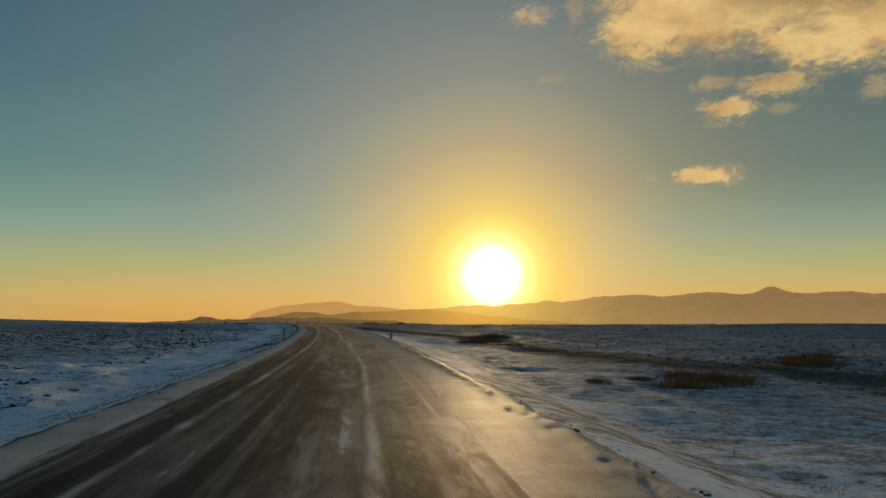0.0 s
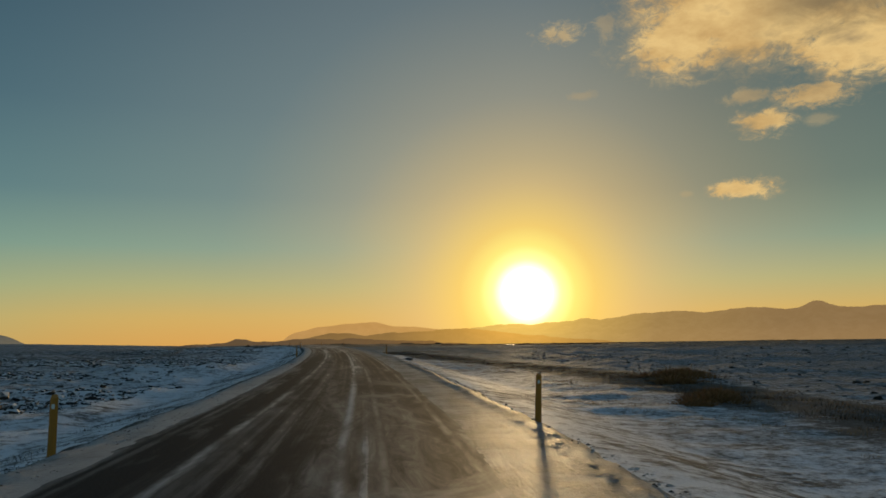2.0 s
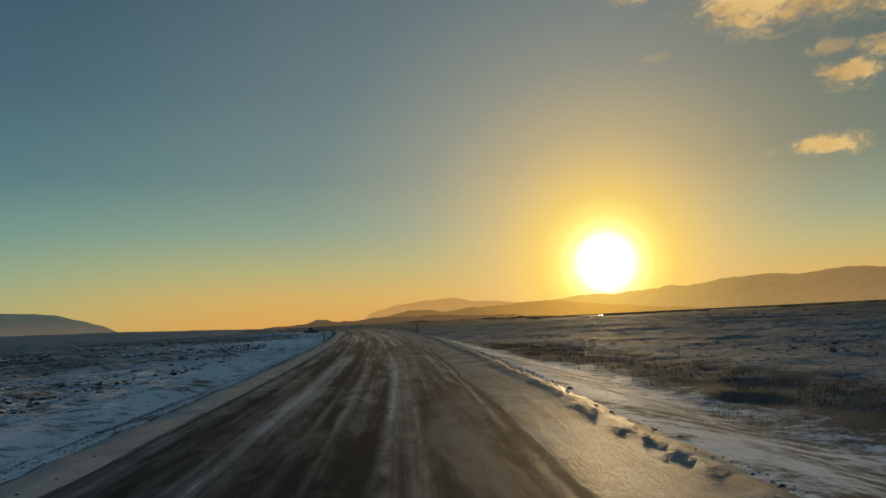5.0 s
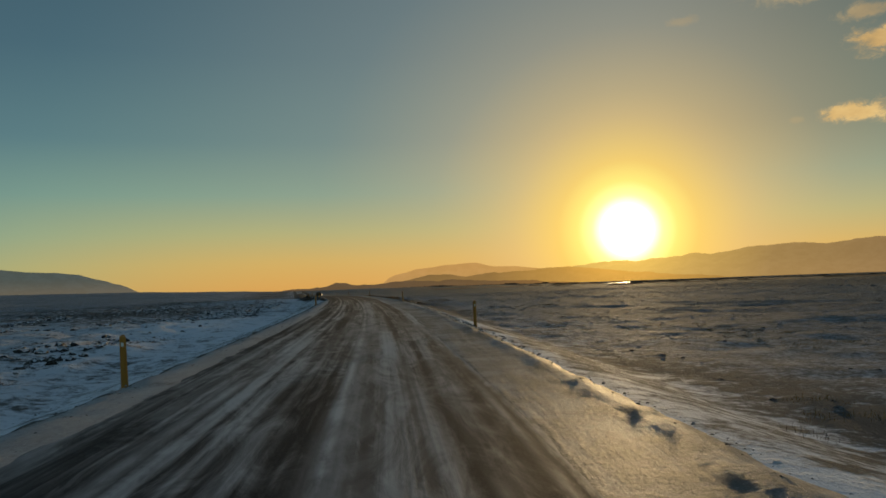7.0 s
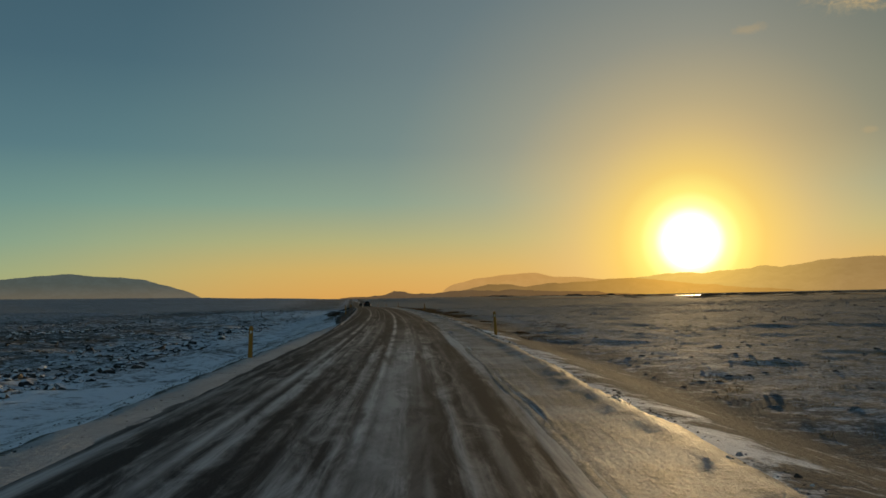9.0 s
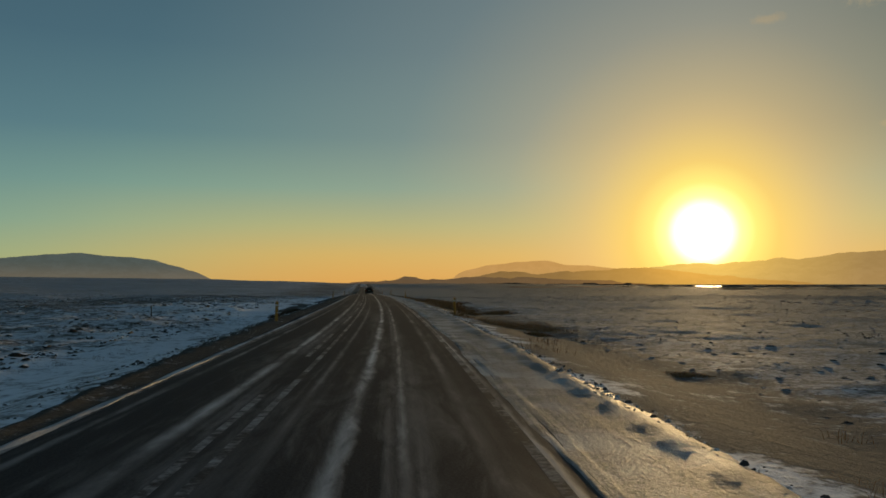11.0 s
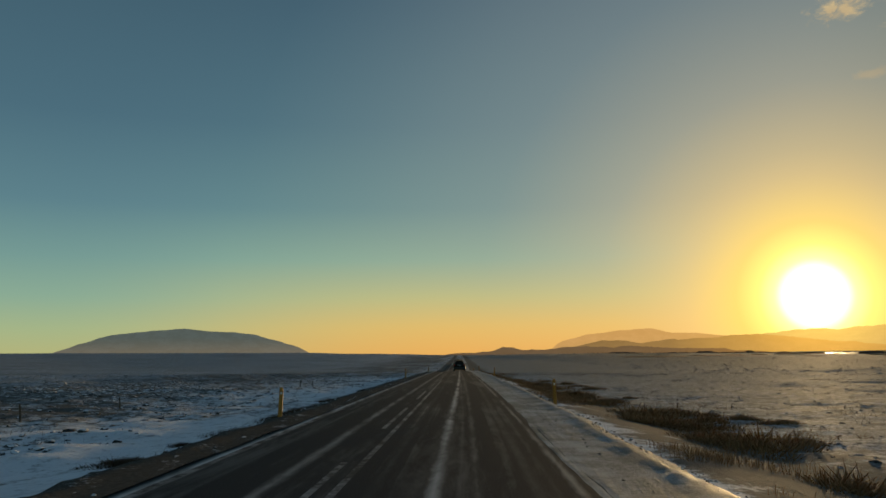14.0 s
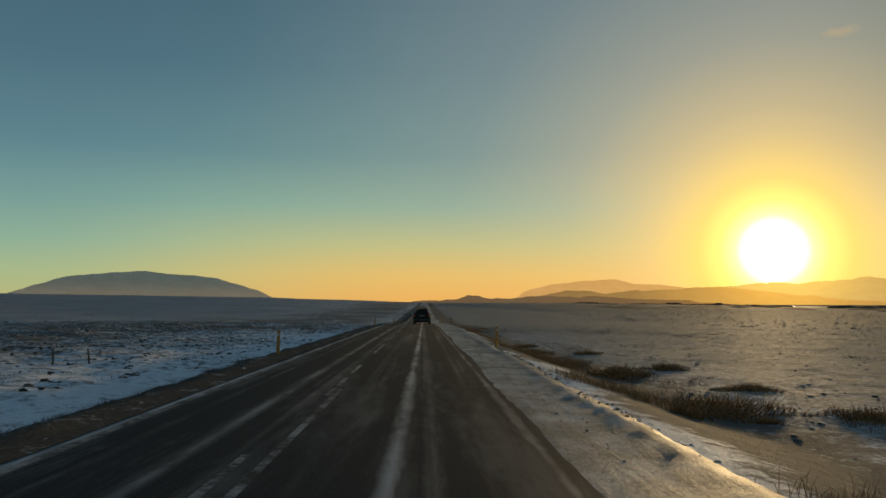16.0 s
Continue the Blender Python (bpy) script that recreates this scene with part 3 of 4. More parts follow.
def ground_height(x, y):
    """The land's height: the road on a low bank, rough heath beside it, a plain that rises or falls slowly to the skyline."""
    x, y = np.asarray(x, float), np.asarray(y, float)
    lat = x - np.interp(y, RY, RX)
    zr = np.interp(y, RY, RZ)
    left = left_edge(y) - 0.75 - lat
    right = lat - 2.75
    beyond = np.maximum(np.maximum(left, right), 0)
    depth = (0.62 + 0.5 * fractal(x, y, 60, 2, 3)) * (1 - 0.85 * smooth01((y - 385) / 60))
    bank = depth * smooth01(beyond / np.where(left > 0, 2.6, 3.2))
    rough = smooth01((beyond - 0.3) / 4)
    lumps = 0.38 * fractal(x, y, 16, 3, 11) + 0.17 * fractal(x, y, 3.4, 3, 23) + 0.19 * fractal(x, y, 1.1, 2, 37)
    near = zr - 0.10 - bank + rough * lumps * np.where(lat > 0, 0.34 + 0.22 * smooth01((lat - 12) / 10) * (1 - smooth01((y - 150) / 80)), 1.0)
    near = near + 1.6 * smooth01((beyond - 10) / 80) * fractal(x, y, 90, 3, 51)
    # drifts drawn out along the road on the windward side
    drifted = smooth01((-4.8 - lat) / 1.5) * smooth01((lat + 24) / 8) * (1 - smooth01((y - 230) / 40))
    near = near + 0.16 * drifted * fractal(lat, y * 0.17, 1.5, 3, 83)
    r = np.hypot(x - 4, y - 200)
    az = np.degrees(np.arctan2(x - 4, y - 200))
    tilt = np.interp(az, [-180, -60, -35, -17, -12, -7, 0, 12, 17, 60, 180], [0.3, 0.5, 0.47, 0.27, 0.13, -0.03, -0.02, -0.10, -0.22, -0.22, 0.2])
    far = 2.2 + np.minimum(r, 2600) * np.tan(np.radians(tilt)) + 2.2 * fractal(x, y, 170, 4, 71) * smooth01(r / 500) - 1.2
    sink = smooth01((az - 8) / 6) * smooth01((r - 1350) / 500)
    far = far - 60 * sink - 25 * smooth01((r - 2700) / 1200)
    w = np.maximum(smooth01((beyond - 45) / 420), smooth01((y - 520) / 500) * smooth01(beyond / 60 + (y - 900) / 300))
    swell = np.where(lat > 0, smooth01((beyond - 6) / 18), smooth01((beyond - 8) / 36)) * np.where(lat > 0, 0.24 - 0.08 * smooth01((y - 150) / 80), 0.40) * fractal(x, y, 6.5, 3, 91)
    return near * (1 - w) + far * w + swell


def grown(start, stop, first, rate):
    out = [start]
    d = first
    while abs(out[-1]) < abs(stop):
        out.append(out[-1] + d)
        d *= rate
    return out[1:]


def build_ground():
    cols = np.concatenate([np.array(grown(-14, -4800, -0.35, 1.055))[::-1], np.arange(-14, 12.01, 0.3), np.array(grown(12.1, 4800, 0.35, 1.055))])
    ys = np.concatenate([np.array(grown(-20, -900, -0.8, 1.25))[::-1], np.arange(-20, 440, 0.6), np.array(grown(440, 4850, 0.7, 1.06))])
    lat, y = np.meshgrid(cols, ys)
    x = np.interp(y, RY, RX) + lat
    ob = grid_object("ground", np.stack([x, y, ground_height(x, y)], -1), GROUND, np.stack([y, lat], -1))
    tagged(ob, "rough snow-dusted heath and lava plain reaching the horizon", "ground", kind="structure")


build_ground()


def strip(name, s0, s1, step, lats, ups, mat, wobble=0.0, seed=0, lift=0.0):
    """A band along the road; lats and ups give its section (numbers, or functions of s)."""
    s = np.arange(s0, s1 + step, step)
    P, UV = [], []
    for k, (la, up) in enumerate(zip(lats, ups)):
        lat = (la(s) if callable(la) else np.full(len(s), float(la)))
        if wobble:
            lat = lat + wobble * (0.7 * fractal(s, s * 0, 6.0, 5, seed) + 0.3 * fractal(s, np.full(len(s), 3.0 * k), 2.0, 3, seed + k))
        height = (up(s) if callable(up) else np.full(len(s), float(up))) + lift
        p = np.interp(s, S, PSI)
        P.append(np.stack([np.interp(s, S, RX) + lat * np.cos(p), np.interp(s, S, RY) - lat * np.sin(p), np.interp(s, S, RZ) + height], -1))
        UV.append(np.stack([s, lat], -1))
    return grid_object(name, np.stack(P, 1), mat, np.stack(UV, 1))


def edge_at(shift):
    return lambda s: left_edge(np.interp(s, S, RY)) + shift


road = strip("road", -60, 1500, 1.0, [edge_at(-0.3), edge_at(-0.28), edge_at(0.0), -2.4, -1.5, -0.75, 0.0, 0.75, 1.5, 2.1, 2.14],
             [-0.25, -0.03, 0.0, 0.012, 0.02, 0.012, 0.004, 0.0, -0.004, -0.02, -0.25], ROAD)
tagged(road, "two-lane asphalt road streaked with blown snow", "road", kind="structure")


# ---- water and far hills ----
def water_material():
    m, n, sh = material("lake_water")
    pos = n.add("ShaderNodeNewGeometry").outputs["Position"]
    sh.inputs["Base Color"].default_value = (0.02, 0.03, 0.04, 1)
    sh.inputs["Roughness"].default_value = 0.5
    sh.inputs["Specular IOR Level"].default_value = 0.12
    bumped(n, sh, n.noise(n.scaled(pos, (1, 0.4, 1)), 0.05, 4), 0.12, 1.0)
    return m


def build_lake():
    az, r = np.meshgrid(np.radians(np.linspace(6, 75, 60)), np.linspace(1300, 4650, 30))
    P = np.stack([4 + r * np.sin(az), 100 + r * np.cos(az), np.full(r.shape, -6.0)], -1)
    tagged(grid_object("water", P, water_material()), "calm lake lying below the far mountains", "lake", kind="structure")


build_lake()


def ridge(name, knots, radius, centre_y, mat, label, deep=500.0, seed=0, rough=0.06):
    """A far range: its skyline as (azimuth, elevation) in degrees from a point on the road, with slopes in front and behind."""
    k = np.array(knots)
    az = np.arange(k[0, 0], k[-1, 0] + 0.01, 0.08)
    el = np.interp(az, k[:, 0], k[:, 1])
    w = np.array([0.2, 0.6, 0.2])
    el = np.convolve(np.pad(el, 1, "edge"), w / w.sum(), "valid")
    el = el + 0.9 * rough * fractal(az * 60, az * 0, 70.0, 6, seed)
    rows_p = []
    for f, back in ((0.0, -1.0), (0.15, -0.8), (0.35, -0.6), (0.55, -0.42), (0.75, -0.25), (0.9, -0.1), (1.0, 0.0), (0.6, 0.4), (0.0, 1.0)):
        rr = radius + back * deep * (1 + 0.25 * fractal(az * 60, az * 0 + 200 * f, 90.0, 3, seed + 5))
        top = 2.5 + radius * np.tan(np.radians(el))
        z = -30 + (top + 30) * f + (1 - f) * f * 60 * fractal(az * 60, az * 0 + 300 * f, 40.0, 4, seed + 9)
        a = np.radians(az)
        rows_p.append(np.stack([4 + rr * np.sin(a), centre_y + rr * np.cos(a), z], -1))
    return tagged(grid_object(name, np.stack(rows_p, 0), mat), label, "mountain", kind="structure")


# emitted haze colours of each hill: near the sun, then away from it
FAR_MESA = distance_material("far_mesa_painted_haze", (0.05, 0.05, 0.05), srgb(238, 180, 84), srgb(196, 148, 84), 0.92)
NEAR_RIDGE = distance_material("dark_ridge_painted_haze", (0.03, 0.027, 0.025), srgb(250, 186, 76), srgb(102, 81, 50), 0.95)
RANGE = distance_material("mountain_range_painted_haze", (0.04, 0.038, 0.035), srgb(255, 206, 98), srgb(138, 109, 72), 0.97)
HILL = distance_material("snowy_hill_painted_haze", (0.05, 0.055, 0.06), srgb(180, 140, 90), srgb(78, 84, 77), 0.92)
KNOLL = distance_material("low_knoll_painted_haze", (0.03, 0.027, 0.025), srgb(190, 130, 50), srgb(66, 58, 48), 0.8)
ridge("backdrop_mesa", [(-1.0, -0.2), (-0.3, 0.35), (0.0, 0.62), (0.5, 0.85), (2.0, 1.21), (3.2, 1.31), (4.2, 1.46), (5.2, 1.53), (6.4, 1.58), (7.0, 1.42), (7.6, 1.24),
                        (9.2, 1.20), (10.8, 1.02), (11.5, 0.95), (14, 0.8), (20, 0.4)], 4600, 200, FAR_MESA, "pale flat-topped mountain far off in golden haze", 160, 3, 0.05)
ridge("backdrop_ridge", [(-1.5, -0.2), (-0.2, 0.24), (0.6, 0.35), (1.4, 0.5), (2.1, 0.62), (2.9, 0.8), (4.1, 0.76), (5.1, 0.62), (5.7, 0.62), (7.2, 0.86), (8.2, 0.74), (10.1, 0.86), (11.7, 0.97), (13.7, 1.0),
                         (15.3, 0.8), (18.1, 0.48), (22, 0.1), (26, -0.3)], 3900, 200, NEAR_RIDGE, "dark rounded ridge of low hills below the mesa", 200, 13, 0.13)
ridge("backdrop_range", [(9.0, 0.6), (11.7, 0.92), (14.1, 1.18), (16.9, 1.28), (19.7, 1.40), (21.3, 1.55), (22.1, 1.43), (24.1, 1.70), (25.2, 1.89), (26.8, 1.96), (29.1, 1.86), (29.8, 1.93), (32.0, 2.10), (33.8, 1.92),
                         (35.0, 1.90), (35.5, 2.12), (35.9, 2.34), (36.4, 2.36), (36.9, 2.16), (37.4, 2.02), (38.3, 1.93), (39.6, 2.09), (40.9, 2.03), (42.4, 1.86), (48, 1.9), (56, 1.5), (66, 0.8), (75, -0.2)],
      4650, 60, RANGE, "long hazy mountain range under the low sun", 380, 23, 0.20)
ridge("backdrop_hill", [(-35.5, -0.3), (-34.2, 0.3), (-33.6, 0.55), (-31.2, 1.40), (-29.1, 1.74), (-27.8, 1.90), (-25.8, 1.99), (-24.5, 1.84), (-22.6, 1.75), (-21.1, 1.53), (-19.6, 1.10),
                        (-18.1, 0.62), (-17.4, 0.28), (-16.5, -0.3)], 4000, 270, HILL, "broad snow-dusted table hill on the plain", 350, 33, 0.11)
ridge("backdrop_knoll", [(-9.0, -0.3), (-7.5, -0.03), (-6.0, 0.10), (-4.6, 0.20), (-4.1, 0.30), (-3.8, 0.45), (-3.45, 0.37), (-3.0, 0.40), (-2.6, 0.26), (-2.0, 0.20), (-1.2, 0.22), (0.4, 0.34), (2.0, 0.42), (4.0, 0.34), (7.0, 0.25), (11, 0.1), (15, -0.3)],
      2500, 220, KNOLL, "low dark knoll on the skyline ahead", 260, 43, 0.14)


# ---- verges ----
def wavy(base_up, amount, size, seed):
    return lambda s: base_up + amount * (0.5 + fractal(s, s * 0, size, 4, seed))


def edge_taper(shift, s0, s1):
    """Like edge_at, but the band narrows to nothing from s0 to s1."""
    return lambda s: left_edge(np.interp(s, S, RY)) + 0.08 + (shift - 0.08) * (1 - smooth01((s - s0) / (s1 - s0)))


tagged(strip("snow_verge", -60, 236, 0.25, [edge_taper(k, 205, 235) for k in (-1.25, -0.85, -0.6, -0.4, -0.2, -0.05, 0.06, 0.16)],
             [-0.3, wavy(-0.10, 0.06, 0.6, 5), wavy(-0.02, 0.045, 0.5, 7), wavy(-0.004, 0.03, 0.5, 8), wavy(-0.002, 0.022, 0.5, 9), wavy(-0.003, 0.014, 0.6, 10), wavy(-0.002, 0.006, 0.6, 11), -0.006], DRIFT, 0.13, 60),
       "pale strip of packed snow along the road edge", "snow", kind="stuff")
tagged(strip("gravel_shoulder", 212, 640, 0.25, [edge_taper(k, 245, 212) for k in (-1.6, -1.25, -1.05, -0.85, -0.65, -0.5, -0.35, -0.22, -0.12)],
             [-0.42, wavy(-0.17, 0.10, 0.9, 15), wavy(-0.06, 0.09, 0.7, 16), wavy(-0.01, 0.05, 0.5, 17), wavy(0.0, 0.035, 0.5, 18), wavy(-0.004, 0.016, 0.4, 19), wavy(-0.003, 0.007, 0.5, 28), wavy(-0.001, 0.003, 0.5, 29), -0.003], GRAVEL, 0.2, 90),
       "dark gravel shoulder with grit and thin snow", "gravel", kind="stuff")
def furrow(base_up, rise, seed):
    """A low ridge that the plough left on part of the shoulder; a negative rise is the groove beside it."""
    rough_up = wavy(base_up, 0.004, 0.6, seed)
    return lambda s: rough_up(s) + rise * smooth01((s - 140) / 20) * (1 - smooth01((s - 290) / 30)) * (1 + 0.7 * fractal(s, s * 0, 2.5, 3, seed + 50))


tagged(strip("snow_shoulder", -60, 640, 0.2, [1.24, 1.33, 1.39, 1.45, 1.51, 1.57, 1.64, 1.85, 2.02, 2.2, 2.36, 2.48, 2.6, 2.74, 2.95, 3.4],
             [-0.010, wavy(-0.0045, 0.002, 0.5, 20), furrow(-0.003, 0.005, 31), furrow(-0.003, -0.003, 32), furrow(-0.002, 0.006, 33), furrow(-0.002, -0.002, 34),
              wavy(-0.002, 0.004, 0.5, 21), wavy(-0.003, 0.006, 1.0, 22), wavy(-0.004, 0.008, 1.2, 23), wavy(-0.006, 0.016, 0.5, 27),
              wavy(-0.002, 0.026, 0.3, 24), wavy(0.008, 0.034, 0.28, 25), wavy(-0.01, 0.04, 0.3, 28), wavy(-0.065, 0.05, 0.4, 29), wavy(-0.17, 0.07, 1.0, 26), -0.42], BANK, 0.18, 120),
       "uneven bank of ploughed snow and grit beside the lane", "snow", kind="stuff")


def marking(name, s0, s1, lat, width):
    ob = strip(name, s0, s1, 1.0, [(lambda s: lat(s) - width / 2) if callable(lat) else lat - width / 2, (lambda s: lat(s) + width / 2) if callable(lat) else lat + width / 2],
               [road_up(lat), road_up(lat)], MARKING)
    ob.parent = road
    return ob


def road_up(lat):
    def up(s):
        la = lat(s) if callable(lat) else np.full(len(s), float(lat))
        return np.interp(la, [-4, -3.3, -2.4, -1.5, -0.75, 0, 0.75, 1.5], [0.0, 0.0, 0.012, 0.02, 0.012, 0.004, 0.0, -0.004]) + 0.0015
    return up


marking("edge_line", 215, 640, edge_at(0.12), 0.13)
marking("edge_line", 222, 278, 1.13, 0.10)
marking("centre_line", 225, 334, -1.44, 0.09)
for k in range(-6, 9):
    marking("lane_dash", 296.4 + 12.2 * k, 303.1 + 12.2 * k, -1.70 if k < 3 else -1.56, 0.09)


# ---- marker posts ----
def box(bm, x0, x1, y0, y1, z0, z1, taper=0.0, bevel=0.0):
    vs = [bm.verts.new((x * (1 - taper * (z == z1)), y * (1 - taper * (z == z1)), z)) for z in (z0, z1) for y in (y0, y1) for x in (x0, x1)]
    fs = [bm.faces.new([vs[i] for i in f]) for f in ((0, 2, 3, 1), (4, 5, 7, 6), (0, 1, 5, 4), (2, 6, 7, 3), (0, 4, 6, 2), (1, 3, 7, 5))]
    if bevel:
        bmesh.ops.bevel(bm, geom=list({e for f in fs for e in f.edges}), offset=bevel, segments=2, affect="EDGES")


def marker_post(m, label):
    thing = new("marker_post")
    bm = bmesh.new()
    for z0, z1, w0, w1 in ((-0.45, 0.76, 0.06, 0.05),):
        ring = []
        for z, w in ((z0, w0), (z1 - 0.03, w1), (z1, w1 * 0.8)):
            ring.append([bm.verts.new((w * math.cos(a), 0.55 * w * math.sin(a), z + (0.02 * math.sin(a) if z == z1 else 0))) for a in np.linspace(0, 2 * math.pi, 13)[:-1]])
        for a, b in zip(ring, ring[1:]):
            for i in range(12):
                bm.faces.new((a[i], a[(i + 1) % 12], b[(i + 1) % 12], b[i]))
        bm.faces.new(ring[-1])
        bm.faces.new(ring[0][::-1])
    part("post", bm, YELLOW, thing)
    for side in (-1, 1):
        bm = bmesh.new()
        box(bm, -0.02, 0.02, side * 0.0275 - 0.004, side * 0.0275 + 0.004, 0.60, 0.66, bevel=0.003)
        part("reflector", bm, REFLECT, thing, "small pale reflector")
    tagged(thing, label, "marker post", "posts along the road")
    thing.matrix_world = m
    return thing


def stand(s, lat, up=0.0, tilt=(0, 0), turn=0.0):
    x, y, _ = on_road(s, lat)
    z = float(ground_height(x, y)) + up
    return pose(x, y, z, tilt[0], tilt[1], -math.degrees(np.interp(s, S, PSI)) + turn)


POSTS = [(50.6, -3.98), (101.4, -4.12), (152.7, -4.08), (199.7, -3.97), (250.5, -4.35), (300.5, -4.72), (345.2, -4.55), (397, -4.6), (447, -4.6), (0, -3.95),
         (53.9, 2.9), (102.8, 2.72), (165.5, 2.93), (209.9, 3.22), (258.2, 3.1), (305.0, 2.75), (352, 2.9), (402, 2.9), (452, 2.9), (4, 2.9)]
first_post = None
for k, (s, lat) in enumerate(POSTS):
    p = on_road(s, lat)
    m = pose(p[0], p[1], p[2] - 0.03, random.uniform(-2.5, 2.5), random.uniform(-3, 3), -math.degrees(np.interp(s, S, PSI)) + random.uniform(-15, 15))
    if first_post is None:
        first_post = marker_post(m, "yellow plastic roadside marker post with small reflectors")
    else:
        copy_thing(first_post, m)


# ---- fence posts on the heath ----
def fence_post(m):
    bm = bmesh.new()
    ring = []
    for z, w in ((-0.4, 0.04), (0.2, 0.038), (0.5, 0.034), (0.6, 0.028), (0.62, 0.016)):
        ring.append([bm.verts.new((w * math.cos(a) + 0.012 * math.sin(7 * z), w * math.sin(a), z)) for a in np.linspace(0, 2 * math.pi, 8)[:-1]])
    for a, b in zip(ring, ring[1:]):
        for i in range(7):
            bm.faces.new((a[i], a[(i + 1) % 7], b[(i + 1) % 7], b[i]))
    bm.faces.new(ring[-1])
    me = bpy.data.meshes.new("fence_post")
    bm.to_mesh(me)
    bm.free()
    me.materials.append(WOOD)
    ob = tagged(new("fence_post", me), "thin weathered wooden fence post in snowy heath", "fence post", "old fence posts")
    ob.matrix_world = m
    return ob


first_fence = None
for s, lat in ((66.8, -19.2), (69.4, -19.6), (224.3, -21.9), (268.6, -13.9), (308.0, -15.5), (318.6, -16.5), (351.4, -14.3), (352.6, -13.4)):
    m = stand(s, lat, 0, (random.uniform(-5, 5), random.uniform(-6, 6)))
    if first_fence is None:
        first_fence = fence_post(m)
    else:
        copy_thing(first_fence, m)


# ---- cars ----
def loft(bm, sections, cap=True):
    """Skin a row of closed sections, each a list of (x, z) at its own y."""
    rings = [[bm.verts.new((x, y, z)) for x, z in pts] for y, pts in sections]
    n = len(rings[0])
    for a, b in zip(rings, rings[1:]):
        for i in range(n):
            bm.faces.new((a[i], a[(i + 1) % n], b[(i + 1) % n], b[i]))
    if cap:
        bm.faces.new(rings[0][::-1])
        bm.faces.new(rings[-1])


def section(w, z0, z1, round_off=0.12):
    r = min(round_off, (z1 - z0) / 2.2)
    return [(-w + r, z0), (w - r, z0), (w, z0 + r), (w, z1 - r), (w - r, z1), (-w + r, z1), (-w, z1 - r), (-w, z0 + r)]


def wheel(car, x, y, radius=0.34, width=0.22):
    hub = None
    bm = bmesh.new()
    prof = [(-width / 2, radius * 0.62), (-width / 2, radius * 0.93), (-width * 0.38, radius), (width * 0.38, radius), (width / 2, radius * 0.93), (width / 2, radius * 0.62)]
    rings = [[bm.verts.new((x + px, y + pr * math.cos(a), radius + pr * math.sin(a))) for px, pr in prof] for a in np.linspace(0, 2 * math.pi, 25)[:-1]]
    for k in range(24):
        a, b = rings[k], rings[(k + 1) % 24]
        for i in range(6):
            bm.faces.new((a[i], b[i], b[(i + 1) % 6], a[(i + 1) % 6]))
    hub = part("wheel", bm, RUBBER, car)
    bm = bmesh.new()
    for k in range(5):
        a = k * 2 * math.pi / 5
        pts = []
        for rr, half in ((0.05, 0.05), (0.21, 0.035)):
            for sgn in (-1, 1):
                pts.append((x, y + rr * math.cos(a) - sgn * half * math.sin(a), radius + rr * math.sin(a) + sgn * half * math.cos(a)))
        vs = [[bm.verts.new((px + dx, py, pz)) for px, py, pz in pts] for dx in (-0.08, 0.08)]
        for q in ((0, 1, 3, 2),):
            bm.faces.new([vs[0][i] for i in q])
            bm.faces.new([vs[1][i] for i in q[::-1]])
        for i, j in ((0, 1), (1, 3), (3, 2), (2, 0)):
            bm.faces.new((vs[0][i], vs[0][j], vs[1][j], vs[1][i]))
    part("rim", bm, ALLOY, hub, "spoked alloy rim")


